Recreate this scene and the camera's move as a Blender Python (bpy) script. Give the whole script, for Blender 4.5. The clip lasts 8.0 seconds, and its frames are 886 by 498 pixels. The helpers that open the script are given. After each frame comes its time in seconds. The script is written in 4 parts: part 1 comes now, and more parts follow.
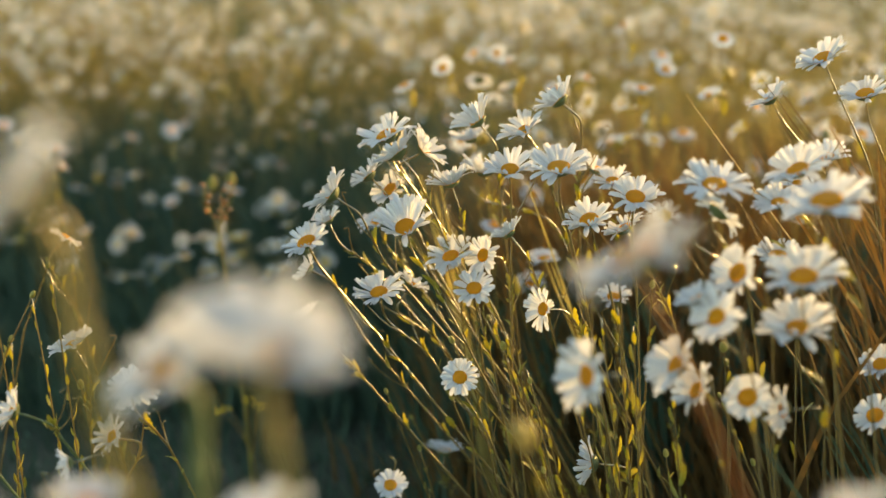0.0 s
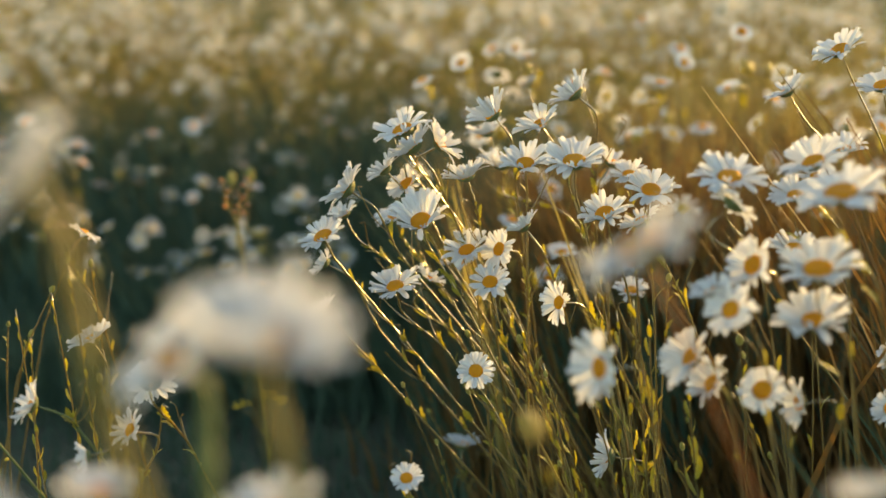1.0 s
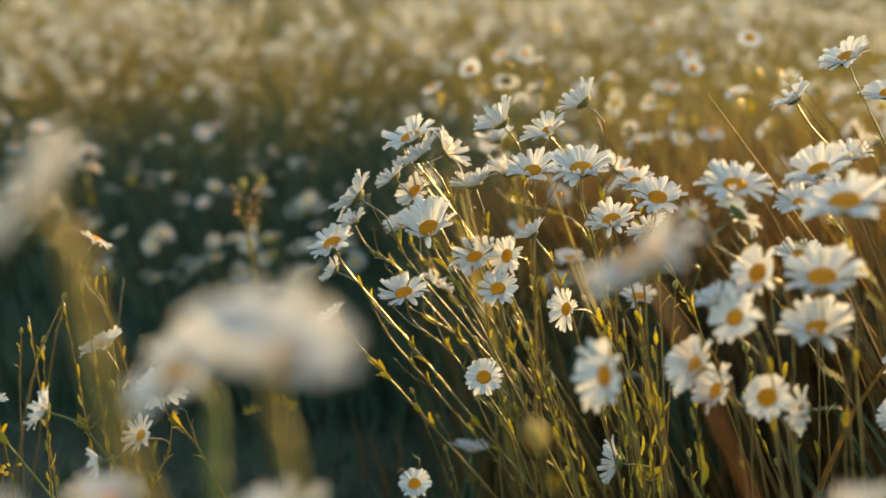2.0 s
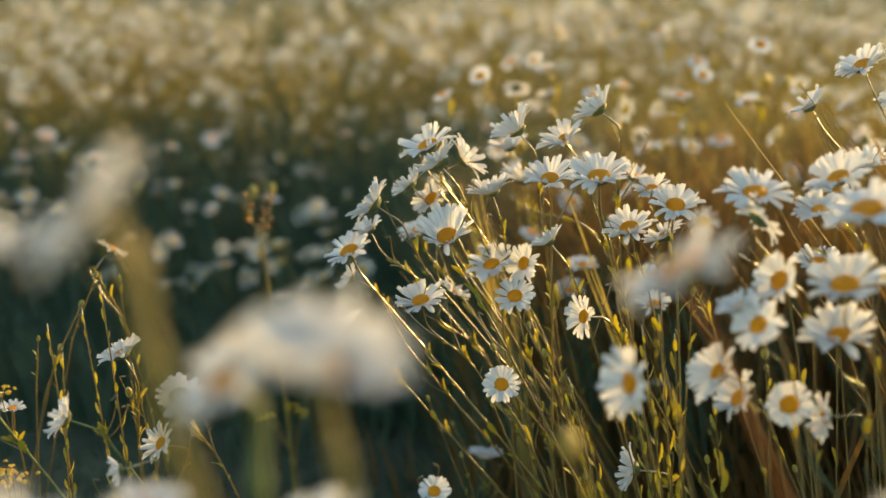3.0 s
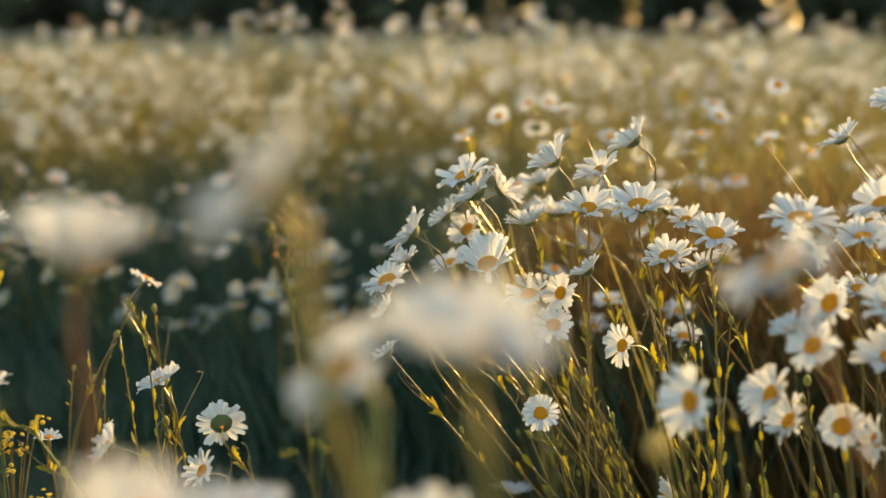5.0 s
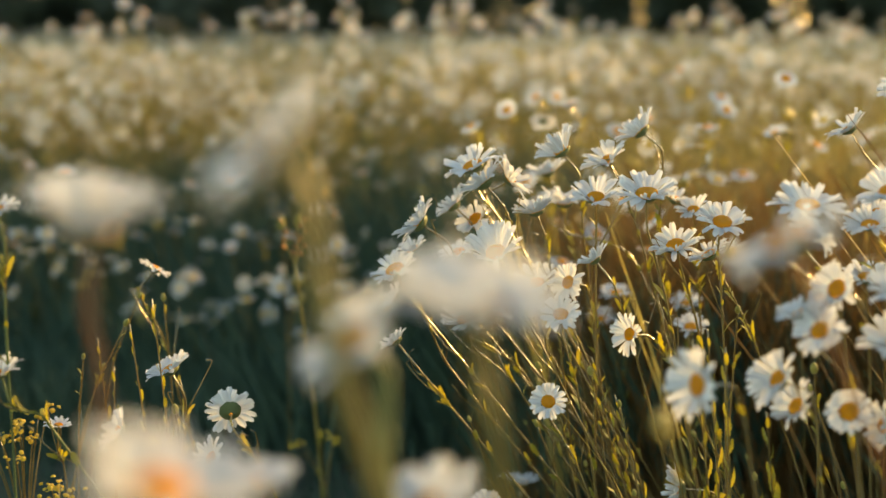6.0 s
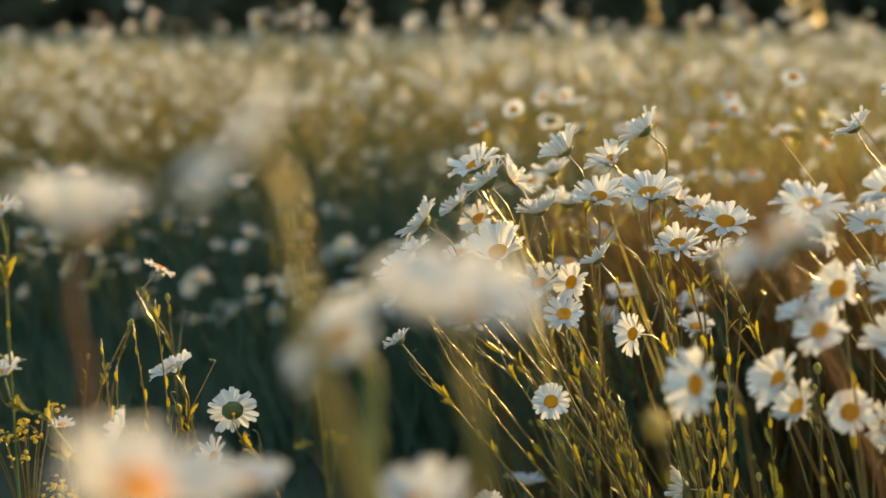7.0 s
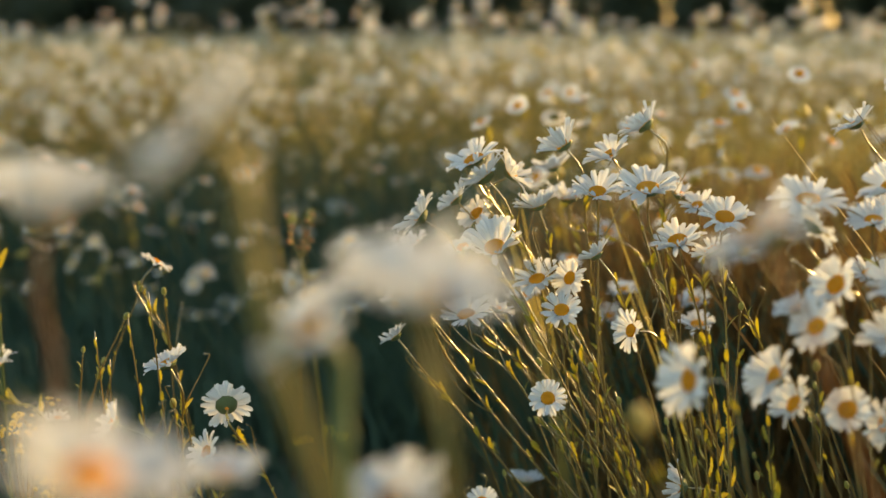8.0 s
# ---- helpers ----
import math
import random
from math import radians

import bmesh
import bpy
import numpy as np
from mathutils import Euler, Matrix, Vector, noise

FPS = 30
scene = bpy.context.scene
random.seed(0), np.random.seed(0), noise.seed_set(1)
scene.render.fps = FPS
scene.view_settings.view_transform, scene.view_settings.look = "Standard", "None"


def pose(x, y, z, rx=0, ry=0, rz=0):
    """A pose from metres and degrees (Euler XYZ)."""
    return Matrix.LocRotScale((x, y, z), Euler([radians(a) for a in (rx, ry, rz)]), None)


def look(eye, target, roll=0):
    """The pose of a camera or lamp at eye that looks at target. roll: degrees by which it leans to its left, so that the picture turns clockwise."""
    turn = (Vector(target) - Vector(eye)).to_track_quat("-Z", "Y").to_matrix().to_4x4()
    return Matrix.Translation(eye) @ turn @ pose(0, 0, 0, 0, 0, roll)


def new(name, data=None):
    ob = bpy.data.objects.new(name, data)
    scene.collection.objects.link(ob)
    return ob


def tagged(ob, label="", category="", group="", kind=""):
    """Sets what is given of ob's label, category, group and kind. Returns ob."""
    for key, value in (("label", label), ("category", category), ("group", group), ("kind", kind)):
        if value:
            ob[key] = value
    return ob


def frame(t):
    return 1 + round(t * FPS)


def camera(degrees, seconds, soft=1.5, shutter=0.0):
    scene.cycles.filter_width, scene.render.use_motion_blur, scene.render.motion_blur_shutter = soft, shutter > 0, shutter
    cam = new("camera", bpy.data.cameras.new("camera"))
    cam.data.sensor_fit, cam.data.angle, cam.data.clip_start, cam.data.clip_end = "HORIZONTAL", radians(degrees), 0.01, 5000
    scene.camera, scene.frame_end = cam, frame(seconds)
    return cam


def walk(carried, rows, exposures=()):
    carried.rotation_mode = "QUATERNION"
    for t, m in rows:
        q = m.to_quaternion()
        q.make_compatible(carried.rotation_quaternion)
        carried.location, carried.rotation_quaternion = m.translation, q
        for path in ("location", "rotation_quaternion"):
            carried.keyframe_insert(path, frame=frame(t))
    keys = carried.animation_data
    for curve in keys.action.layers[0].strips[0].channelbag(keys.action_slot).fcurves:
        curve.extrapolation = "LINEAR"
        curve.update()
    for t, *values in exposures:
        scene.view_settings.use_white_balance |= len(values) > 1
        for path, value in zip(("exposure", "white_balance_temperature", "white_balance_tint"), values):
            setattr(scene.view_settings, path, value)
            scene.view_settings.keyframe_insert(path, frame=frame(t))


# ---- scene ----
import itertools


def view(x, y, z, yaw, pitch, roll):
    """A pose of the camera from its place, its turn to the left, its pitch and its lean."""
    return pose(x, y, z, 90 + pitch, 0, yaw) @ pose(0, 0, 0, 0, 0, roll)


# ---- camera: a hand-held 50 mm lens, wide open, focused on the clump ----
EXPOSURE, KELVIN, TINT = 1.96, 9850, 3
cam = camera(40.0, 8.0, 1.5)
cam.data.dof.use_dof = True
cam.data.dof.focus_distance = 1.12
cam.data.dof.aperture_fstop = 2.75
walk(cam, [
    (0, view(0.0399, 0.0158, 0.7285, -1.17, -13.26, 0.46)),
    (0.5, view(0.0427, 0.0114, 0.7289, -0.60, -13.41, 0.18)),
    (1, view(0.0465, 0.0135, 0.7269, -0.06, -13.45, 0.04)),
    (1.5, view(0.0523, 0.0082, 0.7298, 0.44, -13.37, -0.05)),
    (3, view(0.0333, 0.0044, 0.7348, 0.49, -13.04, -0.21)),
    (3.5, view(0.0211, 0.0018, 0.7284, 0.22, -12.04, -0.11)),
    (4, view(0.0106, 0.0028, 0.7246, 0.17, -11.01, -0.01)),
    (4.5, view(0.0000, -0.0000, 0.7200, 0.00, -10.50, -0.00)),
    (5, view(-0.0147, -0.0057, 0.7133, -0.09, -10.52, 0.03)),
    (6.5, view(-0.0153, -0.0128, 0.7018, 0.57, -10.48, -0.04)),
    (7, view(-0.0046, -0.0110, 0.7031, 0.93, -10.50, -0.15)),
    (7.5, view(0.0051, -0.0061, 0.7023, 1.34, -10.57, -0.11)),
    (8, view(0.0094, -0.0023, 0.6973, 1.50, -10.54, 0.04)),
], [
    (t, EXPOSURE + more, KELVIN, TINT) for t, more in ((0.0, 0.08), (1.0, 0.0), (3.0, -0.08), (4.5, 0.0), (6.5, -0.06), (8.0, -0.14))
])

# ---- light: a low evening sun from the right, and the sky ----
SUN_AZIMUTH, SUN_HEIGHT = 43.0, 14.0    # degrees clockwise from +y, degrees above the horizon
world = bpy.data.worlds.new("evening_sky")
scene.world = world
world.use_nodes = True
sky = world.node_tree.nodes.new("ShaderNodeTexSky")
sky.sky_type, sky.sun_disc = "NISHITA", False
sky.ozone_density = 2.4
sky.sun_elevation, sky.sun_rotation = radians(SUN_HEIGHT), radians(SUN_AZIMUTH)
back = world.node_tree.nodes["Background"]
back.inputs["Strength"].default_value = 0.15
world.node_tree.links.new(sky.outputs[0], back.inputs["Color"])
sun = new("sun", bpy.data.lights.new("sun", "SUN"))
sun.data.energy, sun.data.angle, sun.data.color = 2.5, radians(0.6), (1.0, 0.65, 0.24)
az, el = radians(SUN_AZIMUTH), radians(SUN_HEIGHT)
TO_SUN = Vector((math.sin(az) * math.cos(el), math.cos(az) * math.cos(el), math.sin(el)))
sun.matrix_world = look(TO_SUN * 60, (0, 0, 0))


# ---- materials ----
def material(name, low, high, scale, rough, glow=None, share=0.0, bump=0.0, bump_scale=400.0, coord="Object", spread=0.0, stretch=(1, 1, 1), spec=0.5, fuzz=0.0):
    """Colour between low and high by noise at two scales; glow and share: the light that comes through thin tissue."""
    m = bpy.data.materials.new(name)
    m.use_nodes = True
    t, bs = m.node_tree, m.node_tree.nodes["Principled BSDF"]
    link, node = t.links.new, t.nodes.new
    where = node("ShaderNodeTexCoord").outputs[coord]
    fit = node("ShaderNodeMapping")
    fit.inputs["Scale"].default_value = stretch
    link(where, fit.inputs["Vector"])
    fine, broad = node("ShaderNodeTexNoise"), node("ShaderNodeTexNoise")
    fine.inputs["Scale"].default_value, fine.inputs["Detail"].default_value = scale * 6, 3
    broad.inputs["Scale"].default_value, broad.inputs["Detail"].default_value = scale, 2
    both = node("ShaderNodeMath")
    both.operation = "MULTIPLY_ADD"
    link(fit.outputs[0], fine.inputs["Vector"])
    link(fit.outputs[0], broad.inputs["Vector"])
    link(fine.outputs[0], both.inputs[0])
    both.inputs[1].default_value = 0.5
    half = node("ShaderNodeMath")
    half.operation = "MULTIPLY"
    half.inputs[1].default_value = 0.5
    link(broad.outputs[0], half.inputs[0])
    link(half.outputs[0], both.inputs[2])
    value = both.outputs[0]
    if spread:
        each, isle = node("ShaderNodeObjectInfo"), node("ShaderNodeNewGeometry")
        add = node("ShaderNodeMath")
        add.operation = "ADD"
        link(each.outputs["Random"], add.inputs[0])
        link(isle.outputs["Random Per Island"], add.inputs[1])
        shift = node("ShaderNodeMath")
        shift.operation = "MULTIPLY_ADD"
        link(add.outputs[0], shift.inputs[0])
        shift.inputs[1].default_value = spread
        link(value, shift.inputs[2])
        value = shift.outputs[0]
    span = node("ShaderNodeMapRange")
    span.inputs["From Min"].default_value, span.inputs["From Max"].default_value = 0.35, 0.65 + spread * 1.6
    link(value, span.inputs["Value"])
    mix = node("ShaderNodeMix")
    mix.data_type = "RGBA"
    link(span.outputs[0], mix.inputs["Factor"])
    mix.inputs["A"].default_value, mix.inputs["B"].default_value = (*low, 1), (*high, 1)
    link(mix.outputs["Result"], bs.inputs["Base Color"])
    bs.inputs["Roughness"].default_value = rough
    bs.inputs["Specular IOR Level"].default_value = spec
    bs.inputs["Sheen Weight"].default_value = fuzz
    bs.inputs["Sheen Tint"].default_value = (1.0, 0.95, 0.8, 1)
    if bump:
        grain, relief = node("ShaderNodeTexNoise"), node("ShaderNodeBump")
        grain.inputs["Scale"].default_value = bump_scale
        link(fit.outputs[0], grain.inputs["Vector"])
        link(grain.outputs[0], relief.inputs["Height"])
        relief.inputs["Strength"].default_value = bump
        relief.inputs["Distance"].default_value = 0.001
        link(relief.outputs[0], bs.inputs["Normal"])
    if share:
        thin, blend = node("ShaderNodeBsdfTranslucent"), node("ShaderNodeMixShader")
        thin.inputs["Color"].default_value = (*glow, 1)
        blend.inputs[0].default_value = share
        link(bs.outputs[0], blend.inputs[1])
        link(thin.outputs[0], blend.inputs[2])
        link(blend.outputs[0], t.nodes["Material Output"].inputs["Surface"])
    return m


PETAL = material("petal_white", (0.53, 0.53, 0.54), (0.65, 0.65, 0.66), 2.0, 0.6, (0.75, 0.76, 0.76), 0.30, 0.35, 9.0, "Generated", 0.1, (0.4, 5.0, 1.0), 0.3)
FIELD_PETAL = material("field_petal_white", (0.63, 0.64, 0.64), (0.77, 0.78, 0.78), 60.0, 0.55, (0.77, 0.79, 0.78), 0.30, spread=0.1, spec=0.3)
DISC = material("disc_florets", (0.80, 0.23, 0.002), (0.95, 0.38, 0.006), 260.0, 0.6, (0.98, 0.40, 0.008), 0.4, 0.5, 900.0, spread=0.1)
FIELD_DISC = material("field_disc_florets", (0.50, 0.26, 0.02), (0.70, 0.42, 0.04), 200.0, 0.7, (0.7, 0.42, 0.04), 0.2, spread=0.1)
CALYX = material("calyx_green", (0.05, 0.07, 0.02), (0.12, 0.15, 0.05), 300.0, 0.55, bump=0.6, bump_scale=700.0, spread=0.1)
STEM = material("stem_green", (0.050, 0.043, 0.012), (0.26, 0.165, 0.042), 60.0, 0.24, (0.62, 0.43, 0.09), 0.10, 0.6, 700.0, spread=0.3, spec=1.0, fuzz=0.25)
STEM.node_tree.nodes["Principled BSDF"].inputs["Coat Weight"].default_value = 0.9
STEM.node_tree.nodes["Principled BSDF"].inputs["Coat Roughness"].default_value = 0.16
FIELD_STEM = material("field_stem_green", (0.045, 0.06, 0.025), (0.16, 0.14, 0.05), 60.0, 0.4, (0.37, 0.305, 0.08), 0.26, spread=0.25)
LEAF = material("leaf_green", (0.065, 0.080, 0.012), (0.17, 0.165, 0.025), 80.0, 0.4, (0.44, 0.37, 0.03), 0.44, 0.4, 300.0, spread=0.2, fuzz=0.2)
GRASS = material("grass_blades", (0.026, 0.060, 0.050), (0.070, 0.112, 0.072), 20.0, 0.75, (0.07, 0.10, 0.035), 0.10, spread=0.3, spec=0.15)
OLIVE_STEM = material("olive_stem", (0.12, 0.10, 0.03), (0.24, 0.19, 0.055), 60.0, 0.4, (0.48, 0.36, 0.10), 0.22, 0.5, 500.0, spread=0.15)
RUST_STEM = material("rust_stem", (0.16, 0.07, 0.03), (0.28, 0.13, 0.045), 60.0, 0.4, (0.58, 0.27, 0.08), 0.3, 0.5, 500.0, spread=0.15)
RUSSET = material("russet_stem", (0.06, 0.032, 0.022), (0.14, 0.075, 0.04), 60.0, 0.5, (0.45, 0.20, 0.07), 0.25, 0.5, 500.0, spread=0.15)
STRAW = material("dry_straw", (0.33, 0.25, 0.075), (0.50, 0.39, 0.14), 90.0, 0.45, (0.54, 0.42, 0.12), 0.32, 0.5, 400.0, spread=0.15)
UNDERGROWTH = material("dry_undergrowth", (0.060, 0.040, 0.016), (0.17, 0.092, 0.032), 30.0, 0.7, (0.28, 0.15, 0.042), 0.2, spread=0.3, spec=0.2)
FIELD_BUD = material("field_bud_gold", (0.12, 0.12, 0.04), (0.41, 0.33, 0.09), 90.0, 0.5, (0.60, 0.46, 0.11), 0.35, spread=0.35)
YELLOW = material("yellow_florets", (0.42, 0.27, 0.02), (0.60, 0.41, 0.04), 200.0, 0.6, (0.6, 0.43, 0.05), 0.3, spread=0.15)
SOIL = material("soil_and_moss", (0.032, 0.038, 0.026), (0.07, 0.075, 0.05), 9.0, 0.95, bump=1.0, bump_scale=60.0, spec=0.2)
BARK = material("dark_bark", (0.02, 0.016, 0.012), (0.05, 0.04, 0.03), 6.0, 0.9, bump=1.0, bump_scale=30.0)
WOOD_LEAF = material("wood_foliage", (0.016, 0.026, 0.014), (0.042, 0.052, 0.026), 1.5, 0.7, (0.03, 0.04, 0.01), 0.12, spread=0.2)


# ---- mesh helpers ----
def mesh_of(name, verts, faces, mats, slots=None, smooth=True):
    """A mesh from arrays of vertices and quads (a repeated last corner makes a triangle)."""
    me = bpy.data.meshes.new(name)
    me.from_pydata(verts.tolist() if isinstance(verts, np.ndarray) else verts, [], [tuple(dict.fromkeys(q)) for q in faces])
    for m in mats:
        me.materials.append(m)
    if slots is not None:
        me.polygons.foreach_set("material_index", slots)
    me.polygons.foreach_set("use_smooth", [smooth] * len(me.polygons))
    me.update()
    return me


def part(name, me, parent, m=None, label=""):
    ob = new(name, me)
    ob.parent = parent
    if m is not None:
        ob.matrix_basis = m
    if label:
        ob["label"] = label
    return ob


def facing(heading, elevation):
    h, e = radians(heading), radians(elevation)
    return Vector((math.cos(h) * math.cos(e), math.sin(h) * math.cos(e), math.sin(e)))


def frame_of(n, spin=0.0):
    """A turn whose z axis is n."""
    return n.to_track_quat("Z", "Y").to_matrix().to_4x4() @ Matrix.Rotation(spin, 4, "Z")


def spline(points, steps):
    """A smooth line through the points."""
    p = [points[0] * 2 - points[1], *points, points[-1] * 2 - points[-2]]
    line = []
    for i in range(1, len(p) - 2):
        a, b, c, d = p[i - 1:i + 3]
        for k in range(steps):
            t = k / steps
            near = (c - b).length
            m0 = (c - a).normalized() * min(near, (b - a).length * 1.6)
            m1 = (d - b).normalized() * min(near, (d - c).length * 1.6)
            line.append((2 * t ** 3 - 3 * t * t + 1) * b + (t ** 3 - 2 * t * t + t) * m0 + (3 * t * t - 2 * t ** 3) * c + (t ** 3 - t * t) * m1)
    return line + [points[-1]]


def tube(line, radii, sides=6, flute=0.0):
    """Vertices and quads of a tapering tube along a line."""
    verts, faces = [], []
    side = Vector((1, 0, 0))
    for i, p in enumerate(line):
        d = (line[min(i + 1, len(line) - 1)] - line[max(i - 1, 0)]).normalized()
        side = (side - d * side.dot(d)).normalized()
        up = d.cross(side)
        for k in range(sides):
            a = 2 * math.pi * k / sides
            r = radii[i] * (1 + flute * (k % 2))
            verts.append(p + (side * math.cos(a) + up * math.sin(a)) * r)
    for i in range(len(line) - 1):
        for k in range(sides):
            faces.append((i * sides + k, i * sides + (k + 1) % sides, (i + 1) * sides + (k + 1) % sides, (i + 1) * sides + k))
    end = len(verts)
    verts.append(line[-1])
    for k in range(sides):
        faces.append((end - sides + k, end - sides + (k + 1) % sides, end, end))
    return [tuple(v) for v in verts], faces


def petal_mesh(rng, bend, notch, fold):
    """A ray petal of unit length along x and unit width: grooved, bent along its length, with a toothed tip."""
    outline = ((0.0, 0.34), (0.12, 0.52), (0.35, 0.80), (0.62, 1.0), (0.84, 0.96), (0.95, 0.74), (1.0, 0.48))
    verts, faces = [], []
    sway = rng.uniform(-0.12, 0.12)
    for s, w in outline:
        for k in range(5):
            v = (k - 2) / 2
            x = s - (0.05 * notch * (k in (1, 3)) + 0.03 * notch * (k == 2)) * (s > 0.9) - 0.05 * abs(v) * s
            z = -bend * s * s + fold * v * v * (0.3 + 0.7 * s) + 0.012 * (k % 2) * s
            verts.append((x, 0.5 * w * v + sway * s * s, z))
    for i in range(len(outline) - 1):
        for k in range(4):
            a = i * 5 + k
            faces.append((a, a + 1, a + 6, a + 5))
    return verts, faces


def dome(rings, sides, depth, dent, rough, rng):
    """A dome of unit radius with a dented middle."""
    verts, faces = [], []
    for i in range(rings + 1):
        s = i / rings
        for k in range(sides):
            a = 2 * math.pi * (k + 0.5 * (i % 2)) / sides
            r = math.cos(s * math.pi / 2) ** 0.8
            z = depth * (math.sin(s * math.pi / 2) - dent * max(0, s - 0.55) ** 2 * 4) + rng.uniform(-rough, rough)
            verts.append((r * math.cos(a), r * math.sin(a), z))
    for i in range(rings):
        for k in range(sides):
            faces.append((i * sides + k, i * sides + (k + 1) % sides, (i + 1) * sides + (k + 1) % sides, (i + 1) * sides + k))
    return verts, faces


def calyx_mesh(rng):
    """The green cup under a head: a bowl of overlapping bracts down to the neck."""
    verts, faces, sides = [], [], 16
    for r, z in ((0.16, -0.62), (0.30, -0.52), (0.72, -0.36), (0.98, -0.14), (1.02, 0.02), (0.80, 0.05)):
        for k in range(sides):
            a = 2 * math.pi * k / sides
            q = r * (1 + 0.05 * (k % 2))
            verts.append((q * math.cos(a), q * math.sin(a), z + (0.07 * (k % 2) if z > -0.2 else 0)))
    for i in range(5):
        for k in range(sides):
            faces.append((i * sides + k, i * sides + (k + 1) % sides, (i + 1) * sides + (k + 1) % sides, (i + 1) * sides + k))
    return verts, faces


def leaf_mesh(rng, teeth):
    """A toothed stem leaf of unit length along x."""
    verts, faces, n = [], [], 9
    for i in range(n):
        s = i / (n - 1)
        w = (0.04 + 0.085 * math.sin(min(1, s * 1.15) * math.pi * 0.82) ** 0.8) * (1 + teeth * (0.35 if i % 2 else -0.25)) * (0.15 if i == n - 1 else 1)
        z = 0.25 * s - 0.30 * s * s
        verts += [(s - 0.06 * (i % 2), w, z + 0.05 * w), (s, 0, z - 0.03), (s - 0.06 * (i % 2), -w, z + 0.05 * w)]
    for i in range(n - 1):
        a = i * 3
        faces += [(a, a + 1, a + 4, a + 3), (a + 1, a + 2, a + 5, a + 4)]
    return verts, faces


RNG = random.Random(11)
PETALS = [mesh_of("petal", *petal_mesh(RNG, b, n, f), [PETAL]) for b, n, f in ((0.02, 1, 0.06), (0.12, 1.3, 0.10), (0.22, 0.6, 0.05), (-0.08, 1.2, 0.12), (0.34, 1, 0.10), (0.08, 0.3, 0.18), (0.16, 1.6, -0.08), (-0.16, 1, 0.14), (0.48, 1.2, 0.06))]
DISCS = [mesh_of("disc", *dome(6, 18, 0.5, d, 0.025, RNG), [DISC]) for d in (0.3, 0.5, 0.1)]
CALYXES = [mesh_of("calyx", *calyx_mesh(RNG), [CALYX])]
LEAVES = [mesh_of("leaf", *leaf_mesh(RNG, t), [LEAF]) for t in (0.4, 0.9, 1.2)]


def rosette_mesh(rng, petals, cup):
    """All the ray petals of one head of unit radius, in one mesh."""
    verts, faces = [], []
    for i in range(petals):
        pv, pf = petal_mesh(rng, rng.uniform(-0.05, 0.3), 1, 0.08)
        m = Matrix.Rotation(2 * math.pi * (i + rng.uniform(-0.25, 0.25)) / petals, 4, "Z") @ Matrix.Translation((0.34, 0, 0.01 * (i % 2)))
        m = m @ Matrix.Rotation(-radians(cup + rng.uniform(-12, 12)), 4, "Y") @ Matrix.Diagonal((rng.uniform(0.58, 0.68), 0.25, 0.6, 1))
        at = len(verts)
        verts += [tuple(m @ Vector(v)) for v in pv]
        faces += [tuple(at + q for q in f) for f in pf]
    return verts, faces


ROSETTES = [mesh_of("ray_petals", *rosette_mesh(RNG, n, c), [PETAL]) for n, c in ((17, 12), (20, 25), (15, 5), (19, -8), (18, 35))]


def stem_mesh(base, via, neck, head, r, rng, coat=STEM):
    line = spline([Vector((0, 0, -0.005)), via - base, neck - base, head - base], 12)
    line = [p + Vector((rng.uniform(-1, 1), rng.uniform(-1, 1), 0)) * 0.0003 * (0 < i < len(line) - 2) for i, p in enumerate(line)]
    n = len(line)
    return line, mesh_of("stem", *tube(line, [r * (1.3 - 0.45 * i / n) * rng.uniform(0.86, 1.12) * (1.45 if rng.random() < 0.07 else 1) for i in range(n)], 7, 0.08), [coat])


def add_leaves(root, line, count, rng, size, low=0.05, high=0.75):
    for _ in range(count):
        i = int(len(line) * rng.uniform(low, high))
        d = (line[i + 1] - line[i]).normalized()
        out = Vector((rng.uniform(-1, 1), rng.uniform(-1, 1), 0)).normalized()
        x = (d * rng.uniform(1.4, 3.2) + out).normalized()
        z = (d - x * d.dot(x)).normalized()
        m = Matrix((x, z.cross(x), z)).transposed().to_4x4()
        s = size * rng.uniform(0.6, 1.3)
        part("leaf", rng.choice(LEAVES), root, Matrix.Translation(line[i]) @ m @ Matrix.Diagonal((s, s, s, 1)))


def add_twig(root, line, rng):
    """A thin side shoot that leaves the stem and curls at its tip."""
    i = int(len(line) * rng.uniform(0.25, 0.6))
    d = (line[i + 1] - line[i]).normalized()
    out = Vector((rng.uniform(-1, 1), rng.uniform(-0.6, 0.6), 0)).normalized()
    a = (d + out * rng.uniform(0.3, 0.7)).normalized() * rng.uniform(0.022, 0.05)
    b = a * 1.25 + Vector((out.x * rng.uniform(-0.006, 0.003), 0, 0.012))
    c = b + Vector((-out.x * 0.006, 0, rng.uniform(-0.004, 0.005)))
    path = spline([line[i], line[i] + a * 0.6 + d * 0.004, line[i] + b, line[i] + c], 4)
    part("twig", mesh_of("twig", *tube(path, np.linspace(0.0006, 0.0004, len(path) - 2).tolist() + [0.0008, 0.0005], 5), [STEM]), root)


def stance(elevation):
    return "upturned" if elevation > 58 else "tilted" if elevation > 22 else "sideways-facing" if elevation > -5 else "nodding"


count = itertools.count(1)


STEM_COLOURS = {"russet_stem": "brown", "rust_stem": "reddish-brown", "olive_stem": "olive"}


